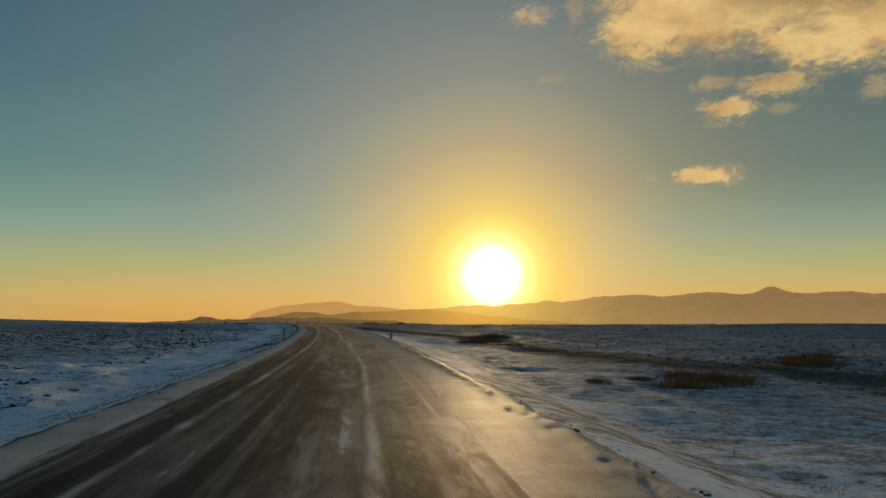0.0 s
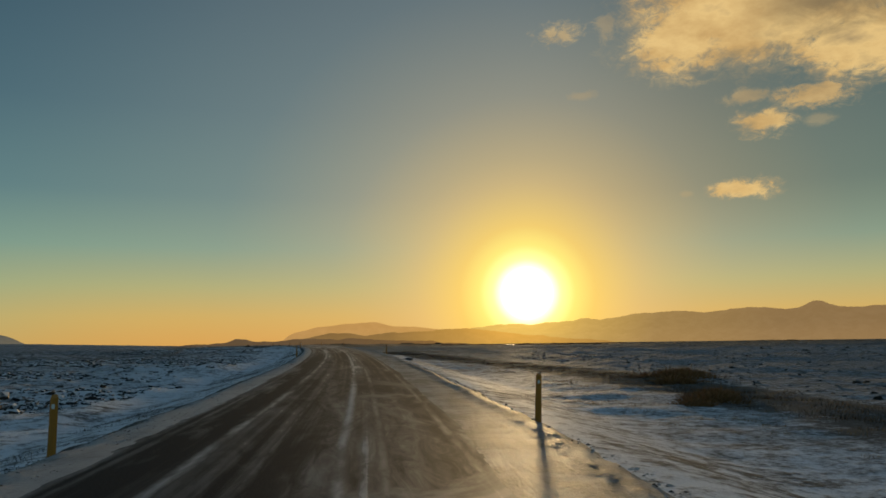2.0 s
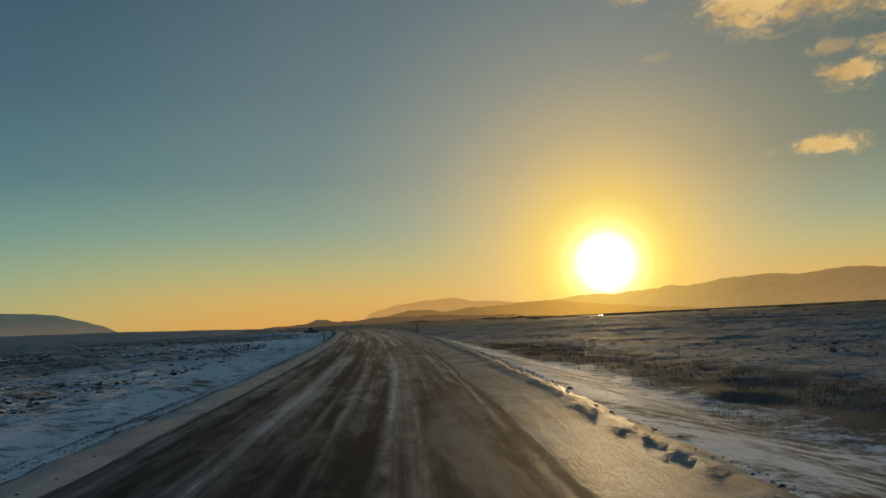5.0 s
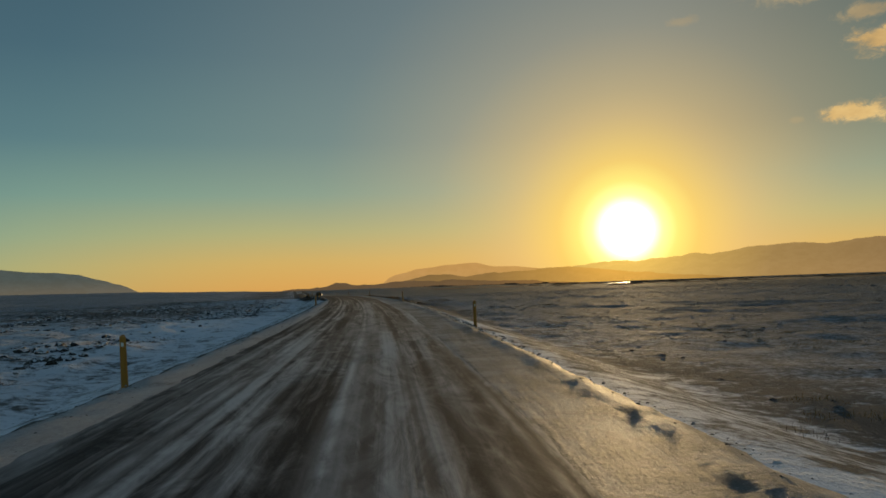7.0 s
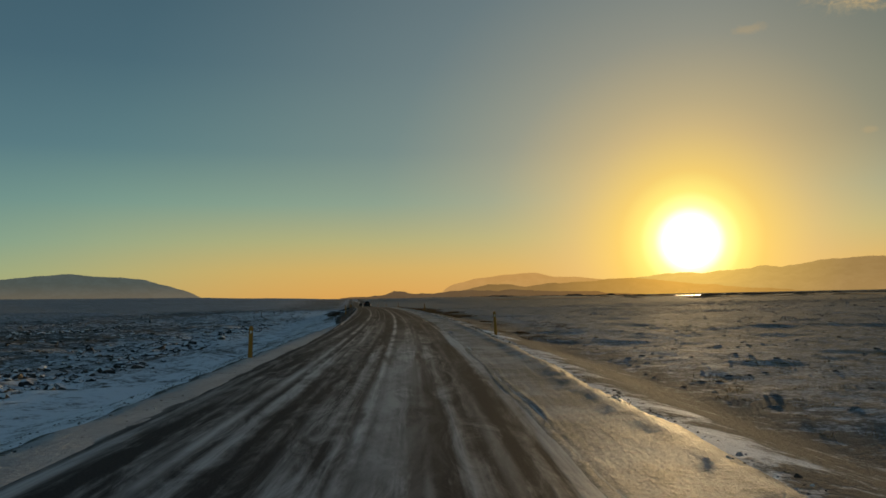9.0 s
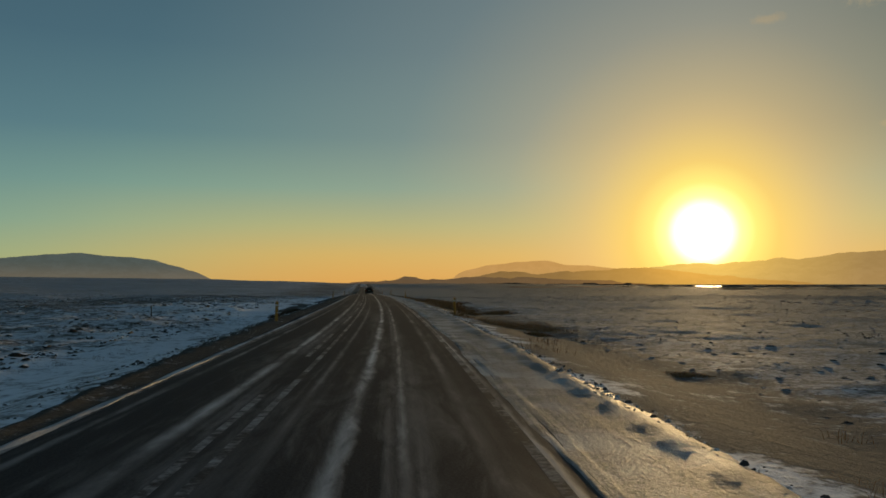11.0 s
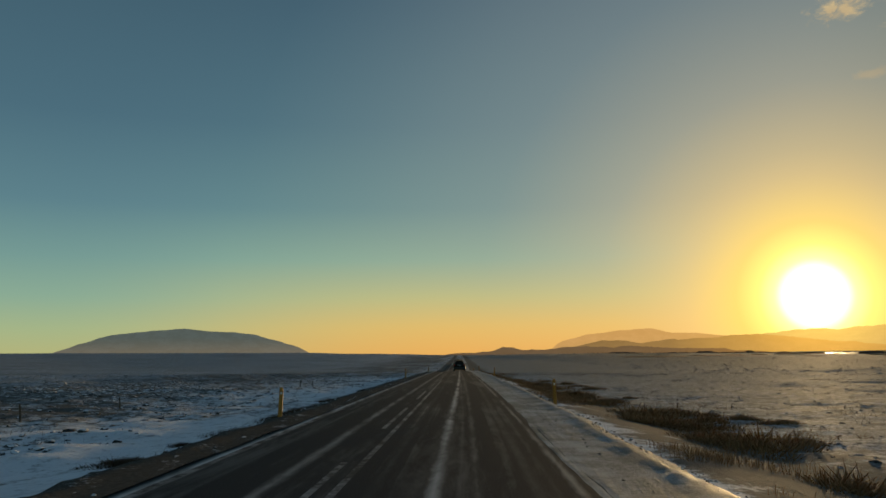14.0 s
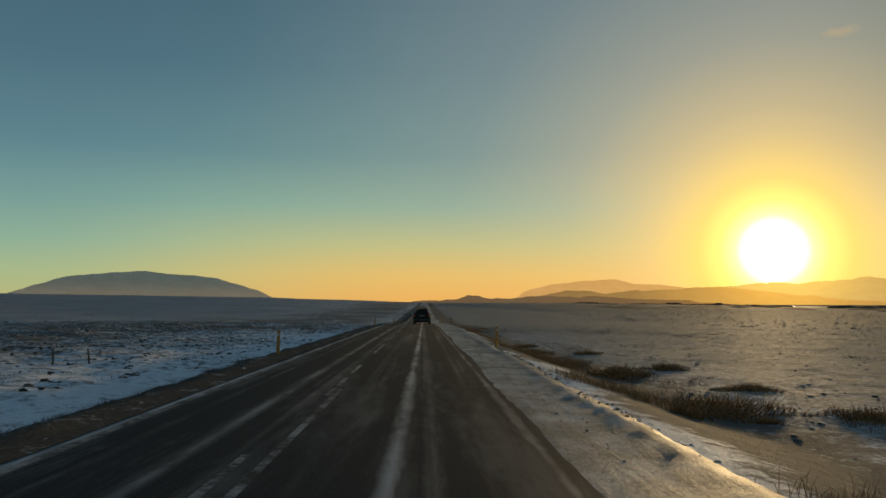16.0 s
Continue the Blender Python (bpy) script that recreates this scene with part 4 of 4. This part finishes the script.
def car(m, label, tall=1.62, half=0.9, length=4.5):
    """A car that faces +y, its rear at y = 0."""
    thing = new("car")
    L = length
    bm = bmesh.new()
    loft(bm, [(0.02, section(half * 0.90, 0.42, 0.95)), (0.12, section(half * 0.97, 0.28, 1.02)), (0.5, section(half, 0.22, 1.04)), (L * 0.5, section(half, 0.20, 1.0)),
              (L * 0.75, section(half, 0.22, 0.96)), (L * 0.93, section(half * 0.96, 0.26, 0.86)), (L, section(half * 0.86, 0.36, 0.74))])
    part("body", bm, PAINT, thing)
    bm = bmesh.new()
    loft(bm, [(0.10, section(half * 0.86, 0.95, 1.10, 0.05)), (0.24, section(half * 0.80, 0.95, tall * 0.86, 0.20)), (0.46, section(half * 0.73, 0.95, tall - 0.03, 0.22)),
              (L * 0.30, section(half * 0.72, 0.95, tall, 0.22)), (L * 0.50, section(half * 0.73, 0.95, tall - 0.04, 0.22)), (L * 0.68, section(half * 0.84, 0.9, 1.0, 0.04))])
    part("cabin", bm, PAINT, thing)

    def panel(name, pts, mat, thick=0.012, lab=""):
        b = bmesh.new()
        f = b.faces.new([b.verts.new(p) for p in pts])
        bmesh.ops.solidify(b, geom=[f], thickness=thick)
        return part(name, b, mat, thing, lab)

    w = half * 0.66
    panel("rear_window", [(-w * 0.98, 0.115, 1.08), (w * 0.98, 0.115, 1.08), (w * 0.88, 0.285, tall - 0.16), (-w * 0.88, 0.285, tall - 0.16)], GLASS)
    panel("windscreen", [(-w, L * 0.66, 1.04), (w, L * 0.66, 1.04), (w * 0.9, L * 0.53, tall - 0.12), (-w * 0.9, L * 0.53, tall - 0.12)], GLASS)
    for sx in (-1, 1):
        x1, x2 = sx * half * 0.855, sx * half * 0.755
        panel("side_window", [(x1, 0.55, 1.05), (x1, L * 0.36, 1.05), (x2, L * 0.35, tall - 0.17), (x2, 0.6, tall - 0.17)], GLASS)
        panel("side_window", [(x1, L * 0.38, 1.05), (x1, L * 0.60, 1.05), (x2, L * 0.50, tall - 0.18), (x2, L * 0.37, tall - 0.17)], GLASS)
        b = bmesh.new()
        box(b, sx * half * 0.80 - 0.09, sx * half * 0.80 + 0.09, -0.012, 0.10, 0.78, 1.02, bevel=0.02)
        part("tail_lamp", b, TAIL, thing, "red tail lamp")
        b = bmesh.new()
        box(b, sx * (half + 0.12) - 0.10, sx * (half + 0.12) + 0.10, L * 0.58, L * 0.61, 1.0, 1.14, bevel=0.012)
        mirror = part("mirror", b, TRIM, thing)
        b = bmesh.new()
        box(b, sx * (half + 0.12) - 0.08, sx * (half + 0.12) + 0.08, L * 0.58 - 0.006, L * 0.58 - 0.002, 1.02, 1.12)
        part("mirror_glass", b, CHROME, mirror, "bright mirror glass")
        b = bmesh.new()
        box(b, sx * half * 0.72 - 0.13, sx * half * 0.72 + 0.13, L - 0.16, L - 0.03, 0.62, 0.72, bevel=0.015)
        part("headlamp", b, REFLECT, thing, "clear headlamp")
        for y in (L * 0.18, L * 0.80):
            wheel(thing, sx * (half - 0.12), y)
        b = bmesh.new()
        box(b, sx * half * 0.50 - 0.02, sx * half * 0.50 + 0.02, 0.6, L * 0.5, tall - 0.01, tall + 0.04, bevel=0.008)
        part("roof_rail", b, TRIM, thing)
    b = bmesh.new()
    box(b, -half * 0.95, half * 0.95, -0.06, 0.12, 0.34, 0.58, bevel=0.03)
    part("bumper", b, TRIM, thing, "black plastic rear bumper")
    b = bmesh.new()
    box(b, -0.26, 0.26, -0.006, 0.016, 0.80, 0.92, bevel=0.004)
    plate = part("plate", b, PLATE, thing, "pale plate with dark bars")
    for x in (-0.16, -0.06, 0.06, 0.16):
        b = bmesh.new()
        box(b, x - 0.025, x + 0.025, -0.010, -0.006, 0.825, 0.895)
        part("bar", b, INK, plate)
    b = bmesh.new()
    box(b, -0.01, 0.01, 0.08, 0.10, 1.08, 1.32)
    part("wiper", b, TRIM, thing)
    b = bmesh.new()
    box(b, -half * 0.52, half * 0.52, 0.30, 0.50, tall - 0.04, tall + 0.01, bevel=0.01)
    part("spoiler", b, PAINT, thing)
    tagged(thing, label, "car")
    thing.matrix_world = m
    return thing


def road_pose(s, lat):
    p = on_road(s, lat)
    return pose(p[0], p[1], p[2] + 0.004, math.degrees(np.interp(s, S, GRAD)), 0, -math.degrees(np.interp(s, S, PSI)))


car(road_pose(400, -0.1), "dark hatchback car with red tail lamps standing in the lane", 1.54, 0.9, 4.5)
car(road_pose(625, 0.7), "dark tall car farther along the snowy road", 1.85, 0.95, 4.8)


# ---- rocks, scrub and grass ----
def scattered_rocks(name, count, s_range, lat_range, size, seed, label, power=1.7, clump=0.22, flat=(0.45, 0.85), smooth=False, lift=0.0, mat=ROCK):
    rng = np.random.default_rng(seed)
    if mat is ROCK:
        phi = (1 + 5 ** 0.5) / 2
        body = np.array([(-1, phi, 0), (1, phi, 0), (-1, -phi, 0), (1, -phi, 0), (0, -1, phi), (0, 1, phi), (0, -1, -phi), (0, 1, -phi), (phi, 0, -1), (phi, 0, 1), (-phi, 0, -1), (-phi, 0, 1)]) / 1.9
        tri = np.array([(0, 11, 5), (0, 5, 1), (0, 1, 7), (0, 7, 10), (0, 10, 11), (1, 5, 9), (5, 11, 4), (11, 10, 2), (10, 7, 6), (7, 1, 8), (3, 9, 4), (3, 4, 2), (3, 2, 6), (3, 6, 8), (3, 8, 9), (4, 9, 5), (2, 4, 11), (6, 2, 10), (8, 6, 7), (9, 8, 1)])
    else:
        # an open dome: a foot ring of six, a ridge of three and their faces
        body = np.array([(math.cos(k * math.pi / 3), math.sin(k * math.pi / 3), -0.25) for k in range(6)] + [(0.5 * math.cos(k * 2.09 + 0.5), 0.5 * math.sin(k * 2.09 + 0.5), 0.8) for k in range(3)])
        tri = np.array([(0, 1, 6), (1, 2, 7), (1, 7, 6), (2, 3, 7), (3, 4, 8), (3, 8, 7), (4, 5, 8), (5, 0, 6), (5, 6, 8), (6, 7, 8)])
    nv = len(body)
    s = rng.uniform(*s_range, count * 4)
    u = rng.random(count * 4)
    lat = np.sign(lat_range[0]) * (abs(lat_range[0]) + (abs(lat_range[1]) - abs(lat_range[0])) * u ** power)
    p = np.interp(s, S, PSI)
    x, y = np.interp(s, S, RX) + lat * np.cos(p), np.interp(s, S, RY) - lat * np.sin(p)
    keep = np.argsort(-(fractal(x, y, 11.0, 4, seed) + rng.normal(0, clump, len(x))))[:count]
    x, y = x[keep], y[keep]
    z = ground_height(x, y)
    sz = size[0] + (size[1] - size[0]) * rng.random(count) ** 3
    V = body[None] * rng.uniform(0.72, 1.25, (count, nv, 1)) * sz[:, None, None] * np.stack([rng.uniform(0.8, 1.6, count), rng.uniform(0.8, 1.4, count), rng.uniform(*flat, count)], -1)[:, None, :]
    a = rng.uniform(0, 6.28, count)
    c, d = np.cos(a)[:, None], np.sin(a)[:, None]
    V = np.stack([V[..., 0] * c - V[..., 1] * d, V[..., 0] * d + V[..., 1] * c, V[..., 2]], -1)
    V = V + np.stack([x, y, z + sz * 0.12 + lift], -1)[:, None, :]
    F = tri[None] + nv * np.arange(count)[:, None, None]
    ob = mesh_object(name, V.reshape(-1, 3), F.reshape(-1, 3).tolist(), mat, smooth)
    tagged(ob, label, "rocks", kind="stuff")


LEFT_STONES = "broken dark lava stones dusted with snow on the heath"
scattered_rocks("lava_rubble", 8000, (8, 440), (-10.0, -80), (0.05, 0.17), 4, LEFT_STONES, 1.6, 0.2, (0.35, 0.7))
scattered_rocks("lava_rubble", 1300, (10, 130), (-9.0, -30), (0.09, 0.26), 19, LEFT_STONES, 1.0, 0.04, (0.45, 0.85))
scattered_rocks("lava_rubble", 1300, (165, 245), (-9.0, -30), (0.08, 0.24), 20, LEFT_STONES, 1.0, 0.05, (0.45, 0.85))
scattered_rocks("lava_rubble", 6500, (10, 116), (-8.0, -36), (0.045, 0.17), 16, LEFT_STONES, 1.2, 0.07, (0.35, 0.7))
scattered_rocks("lava_rubble", 7000, (215, 440), (-8.5, -45), (0.04, 0.15), 17, "small dark stones and tussocks in thin snow", 1.2, 0.2, (0.35, 0.7))
HEATH = "low heath clumps with thin snow caught in them"
scattered_rocks("heath_clumps", 15000, (125, 470), (6.0, 70), (0.04, 0.11), 5, HEATH, 1.35, 1.0, (0.2, 0.45), True, -0.01, TUSSOCK)
scattered_rocks("heath_clumps", 5500, (8, 140), (15.0, 80), (0.06, 0.17), 55, HEATH, 1.2, 1.0, (0.35, 0.7), True, -0.01, TUSSOCK)
scattered_rocks("heath_clumps", 9000, (-20, 900), (55, 420), (0.16, 0.40), 56, HEATH, 1.5, 1.0, (0.25, 0.5), True, -0.02, TUSSOCK)
scattered_rocks("heath_clumps", 13000, (8, 450), (-9.5, -90), (0.06, 0.18), 57, HEATH, 1.4, 0.6, (0.35, 0.7), True, -0.01, TUSSOCK)
scattered_rocks("heath_clumps", 5000, (-20, 900), (-60, -420), (0.14, 0.34), 58, HEATH, 1.5, 0.8, (0.25, 0.5), True, -0.02, TUSSOCK)
scattered_rocks("shoulder_stones", 6000, (225, 430), (-4.05, -5.0), (0.012, 0.055), 18, "loose stones and ice crumbs on the gravel shoulder", 1.0, 0.3, (0.4, 0.8), False, 0.08, CRUMB)
scattered_rocks("bank_grit", 12000, (5, 420), (2.2, 2.85), (0.008, 0.032), 6, "gritty crumbs and ice lumps along the ploughed bank", 1.0, 0.6, (0.45, 0.85), False, 0.085, CRUMB)
scattered_rocks("snow_chunks", 6000, (10, 430), (2.35, 2.85), (0.01, 0.042), 41, "broken chunks of ploughed snow along the bank", 1.0, 0.25, (0.5, 0.9), False, 0.085, CRUMB)
scattered_rocks("snow_chunks", 2500, (255, 430), (1.70, 2.15), (0.006, 0.026), 42, "broken chunks of ploughed snow along the shoulder", 1.0, 0.5, (0.5, 0.9), False, 0.095, CRUMB)
scattered_rocks("bank_grit", 5000, (5, 215), (-3.9, -4.8), (0.006, 0.02), 7, "dark grit and ice crumbs along the outer edge of the verge", 1.0, 0.6, (0.4, 0.8), False, 0.035, GRAVEL)
scattered_rocks("bank_grit", 7000, (5, 215), (-3.4, -4.0), (0.006, 0.022), 8, "ice crumbs and grit scattered on the snow verge", 1.0, 0.5, (0.4, 0.8), False, 0.10, CRUMB)


def skyline_hummocks(count, seed, reach, turn, rise, mat, label):
    """Rough dark hummocks along the brink of the plain, under the mountains."""
    rng = np.random.default_rng(seed)
    V, F = [], []
    for k in range(count):
        az, r = np.radians(rng.uniform(*turn)), rng.uniform(*reach)
        x, y = 4 + r * np.sin(az), 200 + r * np.cos(az)
        w, h = rng.uniform(8, 26), rng.uniform(*rise) * (2.0 if rng.random() < 0.10 else 1.0)
        # the brink dips where the lake shows behind it
        h = h * (0.2 if 15.7 < math.degrees(az) < 18.6 else 1.0)
        z = float(ground_height(x, y)) - 0.4
        b = len(V)
        for f, top in ((1.0, 0.0), (0.75, 0.6), (0.35, 0.95)):
            for i in range(7):
                a = i * 2 * math.pi / 7
                V.append((x + w * f * rng.uniform(0.7, 1.2) * math.cos(a), y + 0.6 * w * f * math.sin(a), z + h * top * rng.uniform(0.7, 1.2)))
        V.append((x, y, z + h))
        for j in range(2):
            for i in range(7):
                F.append((b + 7 * j + i, b + 7 * j + (i + 1) % 7, b + 7 * j + 7 + (i + 1) % 7, b + 7 * j + 7 + i))
        for i in range(7):
            F.append((b + 14 + i, b + 14 + (i + 1) % 7, b + 21))
    tagged(mesh_object("skyline_hummocks", V, F, mat, True), label, "hummocks", kind="stuff")


skyline_hummocks(950, 61, (1220, 1430), (2, 60), (0.4, 2.2), TWIG, "dark scrubby hummocks along the brink of the plain")
skyline_hummocks(230, 62, (560, 860), (4, 46), (0.2, 0.9), BRUSH, "low brown hummocks out on the plain")


def blades(roots, heights, lean, width, rng):
    """Grass or twigs: each blade a narrow bent strip of two quads and a tip."""
    n = len(roots)
    a = rng.uniform(0, 6.28, n)
    out = np.stack([np.cos(a), np.sin(a), np.zeros(n)], -1)
    side = np.stack([-np.sin(a), np.cos(a), np.zeros(n)], -1) * width
    up = np.array([0, 0, 1.0])
    bend = lean * rng.uniform(0.2, 1.0, n)[:, None] * heights[:, None]
    p0, p1, p2 = roots - up * 0.05, roots + up * heights[:, None] * 0.55 + out * bend * 0.35, roots + up * heights[:, None] + out * bend
    V = np.stack([p0 - side, p0 + side, p1 + side * 0.7, p1 - side * 0.7, p2], 1)
    k = 5 * np.arange(n)
    F = [(b, b + 1, b + 2, b + 3) for b in k] + [(b + 3, b + 2, b + 4) for b in k]
    return V.reshape(-1, 3), F


def verge_grass(name, tufts, s_range, lat_range, height, mat, seed, label, per=36, radius=0.11, loose=0.13):
    """Tufts of blades, thicker in some patches than in others."""
    rng = np.random.default_rng(seed)
    s = rng.uniform(*s_range, tufts * 5)
    lat = rng.uniform(min(lat_range), max(lat_range), tufts * 5)
    p = np.interp(s, S, PSI)
    x, y = np.interp(s, S, RX) + lat * np.cos(p), np.interp(s, S, RY) - lat * np.sin(p)
    thick = fractal(x, y, 6.0, 3, seed) + rng.normal(0, loose, len(x))
    keep = np.argsort(-thick)[:tufts]
    big = rng.uniform(0.6, 1.5, tufts)
    x = (x[keep][:, None] + rng.normal(0, radius, (tufts, per)) * big[:, None]).ravel()
    y = (y[keep][:, None] + rng.normal(0, radius, (tufts, per)) * big[:, None]).ravel()
    h = (rng.uniform(*height, (tufts, per)) * big[:, None]).ravel()
    V, F = blades(np.stack([x, y, ground_height(x, y)], -1), h, 1.6, 0.0035, rng)
    tagged(mesh_object(name, V, F, mat), label, "grass", kind="stuff")


verge_grass("dry_grass", 900, (205, 430), (3.2, 9.5), (0.04, 0.14), BRUSH, 21, "dry brown grass on the snowy road bank", 24)
verge_grass("dry_grass", 1150, (236, 372), (3.1, 6.6), (0.07, 0.24), BRUSH, 27, "thick rust-brown grass along the top of the road bank", 26, 0.16, 0.05)
verge_grass("dry_grass", 500, (10, 205), (6.0, 15.0), (0.03, 0.10), STRAW, 22, "sparse dry grass poking through the snow")
verge_grass("heath_scrub", 900, (248, 430), (-4.7, -6.2), (0.03, 0.12), TWIG, 23, "dark low scrub along the embankment foot")
verge_grass("heath_scrub", 260, (6, 118), (-4.3, -6.2), (0.02, 0.07), TWIG, 26, "dark stems along the edge of the snow verge", 30, 0.2)
verge_grass("heath_scrub", 2600, (8, 430), (-8.0, -48), (0.04, 0.15), TWIG, 24, "dark heather stems through thin snow", 16, 0.25)
verge_grass("heath_scrub", 2200, (8, 430), (9.0, 52), (0.04, 0.16), TWIG, 25, "dark heather stems through thin snow", 16, 0.25)


def bush_mesh(seed, spread, tall, count, mat):
    """A low dense shrub: fine bent stems over a ragged dome, thickest in the middle."""
    rng = np.random.default_rng(seed)
    n = count * 4
    a, q = rng.uniform(0, 6.28, n), rng.random(n) ** 0.6
    lobes = 1 + 0.28 * np.sin(3 * a + seed) + 0.18 * np.sin(5 * a + 2.3 * seed)
    rad = spread * 0.55 * q * lobes
    base = np.stack([rad * np.cos(a), rad * np.sin(a), np.full(n, -0.04)], -1)
    h = tall * (1 - 0.75 * q ** 2) * rng.uniform(0.45, 1.1, n)
    lean = np.stack([np.cos(a) * q * 0.6 + rng.normal(0, 0.3, n), np.sin(a) * q * 0.6 + rng.normal(0, 0.3, n), np.ones(n)], -1)
    mid_p = base + lean * h[:, None] * 0.5
    tip = mid_p + (lean * 0.5 + rng.normal(0, 0.22, (n, 3))) * h[:, None]
    side = np.stack([-np.sin(a + rng.normal(0, 1, n)), np.cos(a + rng.normal(0, 1, n)), rng.normal(0, 0.3, n)], -1) * rng.uniform(0.006, 0.012, n)[:, None]
    V = np.stack([base - side, base + side, mid_p + side, mid_p - side, tip], 1).reshape(-1, 3)
    k = 5 * np.arange(n)
    F = [(i, i + 1, i + 2, i + 3) for i in k.tolist()] + [(i + 3, i + 2, i + 4) for i in k.tolist()]
    me = bpy.data.meshes.new("bush")
    me.from_pydata(V.tolist(), [], F)
    me.materials.append(mat)
    return me


BUSHES = [bush_mesh(1, 1.5, 0.6, 320, TWIG), bush_mesh(2, 2.2, 0.5, 420, TWIG), bush_mesh(3, 1.1, 0.42, 240, TWIG)]
GREY = [bush_mesh(7, 1.5, 0.5, 260, FROSTED), bush_mesh(8, 1.9, 0.45, 300, FROSTED), bush_mesh(9, 1.2, 0.42, 220, FROSTED)]
BROWN = [bush_mesh(4, 1.5, 0.5, 260, BRUSH), bush_mesh(5, 2.2, 0.45, 340, BRUSH), bush_mesh(6, 1.1, 0.4, 200, BRUSH)]


def bush(k, s, lat, size, label, kinds=BUSHES):
    ob = tagged(new("bush", kinds[k % 3]), label, "bush", "bare bushes beside the road")
    ob.matrix_world = stand(s, lat, 0, (0, 0), random.uniform(0, 360)) @ Matrix.Diagonal((size, size, size * random.uniform(0.5, 0.8), 1))


def track_grass(tufts, seed, mat, label, height, wide):
    """Tufts along the overgrown track."""
    rng = np.random.default_rng(seed)
    t = np.array(TRACK)
    y = rng.uniform(22, 150, tufts)
    lat = np.interp(y, t[:, 0], t[:, 1]) + rng.normal(0, wide, tufts)
    per = 30
    y = (y[:, None] + rng.normal(0, 0.22, (tufts, per))).ravel()
    x = np.interp(y, RY, RX) + (lat[:, None] + rng.normal(0, 0.22, (tufts, per))).ravel()
    h = rng.uniform(*height, len(x))
    V, F = blades(np.stack([x, y, ground_height(x, y)], -1), h, 1.3, 0.004, rng)
    tagged(mesh_object("heath_grass", V, F, mat), label, "grass", kind="stuff")


track_grass(900, 71, TWIG, "dark heather on an overgrown track in the snow", (0.04, 0.14), 1.2)
track_grass(500, 72, BRUSH, "dry brown grass on an overgrown track in the snow", (0.03, 0.11), 1.4)

rng_b = random.Random(5)
MOUND = "dense low brown shrub rising from smooth snow"
for s, lat, size in ((24.5, 10.3, 1.5), (26.0, 12.0, 1.4), (27.6, 11.6, 1.2), (33.0, 19.5, 1.6), (35.5, 21.2, 1.8), (36.5, 22.8, 1.5), (26.2, 8.0, 0.7), (27.0, 9.8, 0.7), (72.5, 13.0, 1.3), (76, 14.6, 1.5),
                     (80, 16.4, 1.4), (62.0, 9.2, 1.0), (63.5, 10.4, 1.2), (65.0, 11.2, 1.0)):
    bush(rng_b.randrange(3), s, lat, size, MOUND, BROWN)
bush(0, 93.7, 3.5, 0.42, "small dark shrub at the top of the road bank")
for k in range(15):
    bush(k, 222 + 14 * k + rng_b.uniform(-3, 3), 4.8 + rng_b.uniform(-0.6, 2.4), rng_b.uniform(0.4, 0.8), "low brown bush on the snowy road bank", BROWN)
for s, lat, size in ((266.5, 4.4, 0.9), (268.4, 5.0, 0.7), (271.0, 6.9, 1.1), (272.6, 7.6, 0.9), (275.6, 4.6, 1.0), (277.4, 5.2, 1.2), (280.5, 4.9, 1.3), (284.5, 5.0, 1.4), (287.0, 5.9, 1.1), (291.5, 5.2, 1.3),
                     (297, 5.6, 1.4), (303, 5.4, 1.3), (307, 5.9, 1.5), (314, 5.8, 1.3), (324, 6.0, 1.5), (337, 6.1, 1.4), (346, 6.3, 1.5)):
    bush(rng_b.randrange(3), s, lat, size, "rust-brown bush standing close beside the snow shoulder", BROWN)
for k in range(14):
    bush(k, 276 + 0.9 * k + rng_b.uniform(-0.5, 0.5), -6.6 + rng_b.uniform(-0.7, 0.7), rng_b.uniform(0.5, 0.85), "frosted grey bush at the embankment foot", GREY)
for k in range(12):
    bush(k + 1, 262 + 0.9 * k + rng_b.uniform(-0.5, 0.5), -5.9 + rng_b.uniform(-0.5, 0.5), rng_b.uniform(0.4, 0.7), "low dark bush at the embankment foot")
for k in range(10):
    bush(k + 1, 292 + 6 * k + rng_b.uniform(-2, 2), -5.4 + rng_b.uniform(-0.6, 0.5), rng_b.uniform(0.3, 0.55), "low dark bush at the embankment foot")
for k in range(24):
    bush(k, rng_b.uniform(292, 372), rng_b.uniform(4.2, 9.0), rng_b.uniform(0.5, 1.0), "low brown bush on the snowy road bank", BROWN)
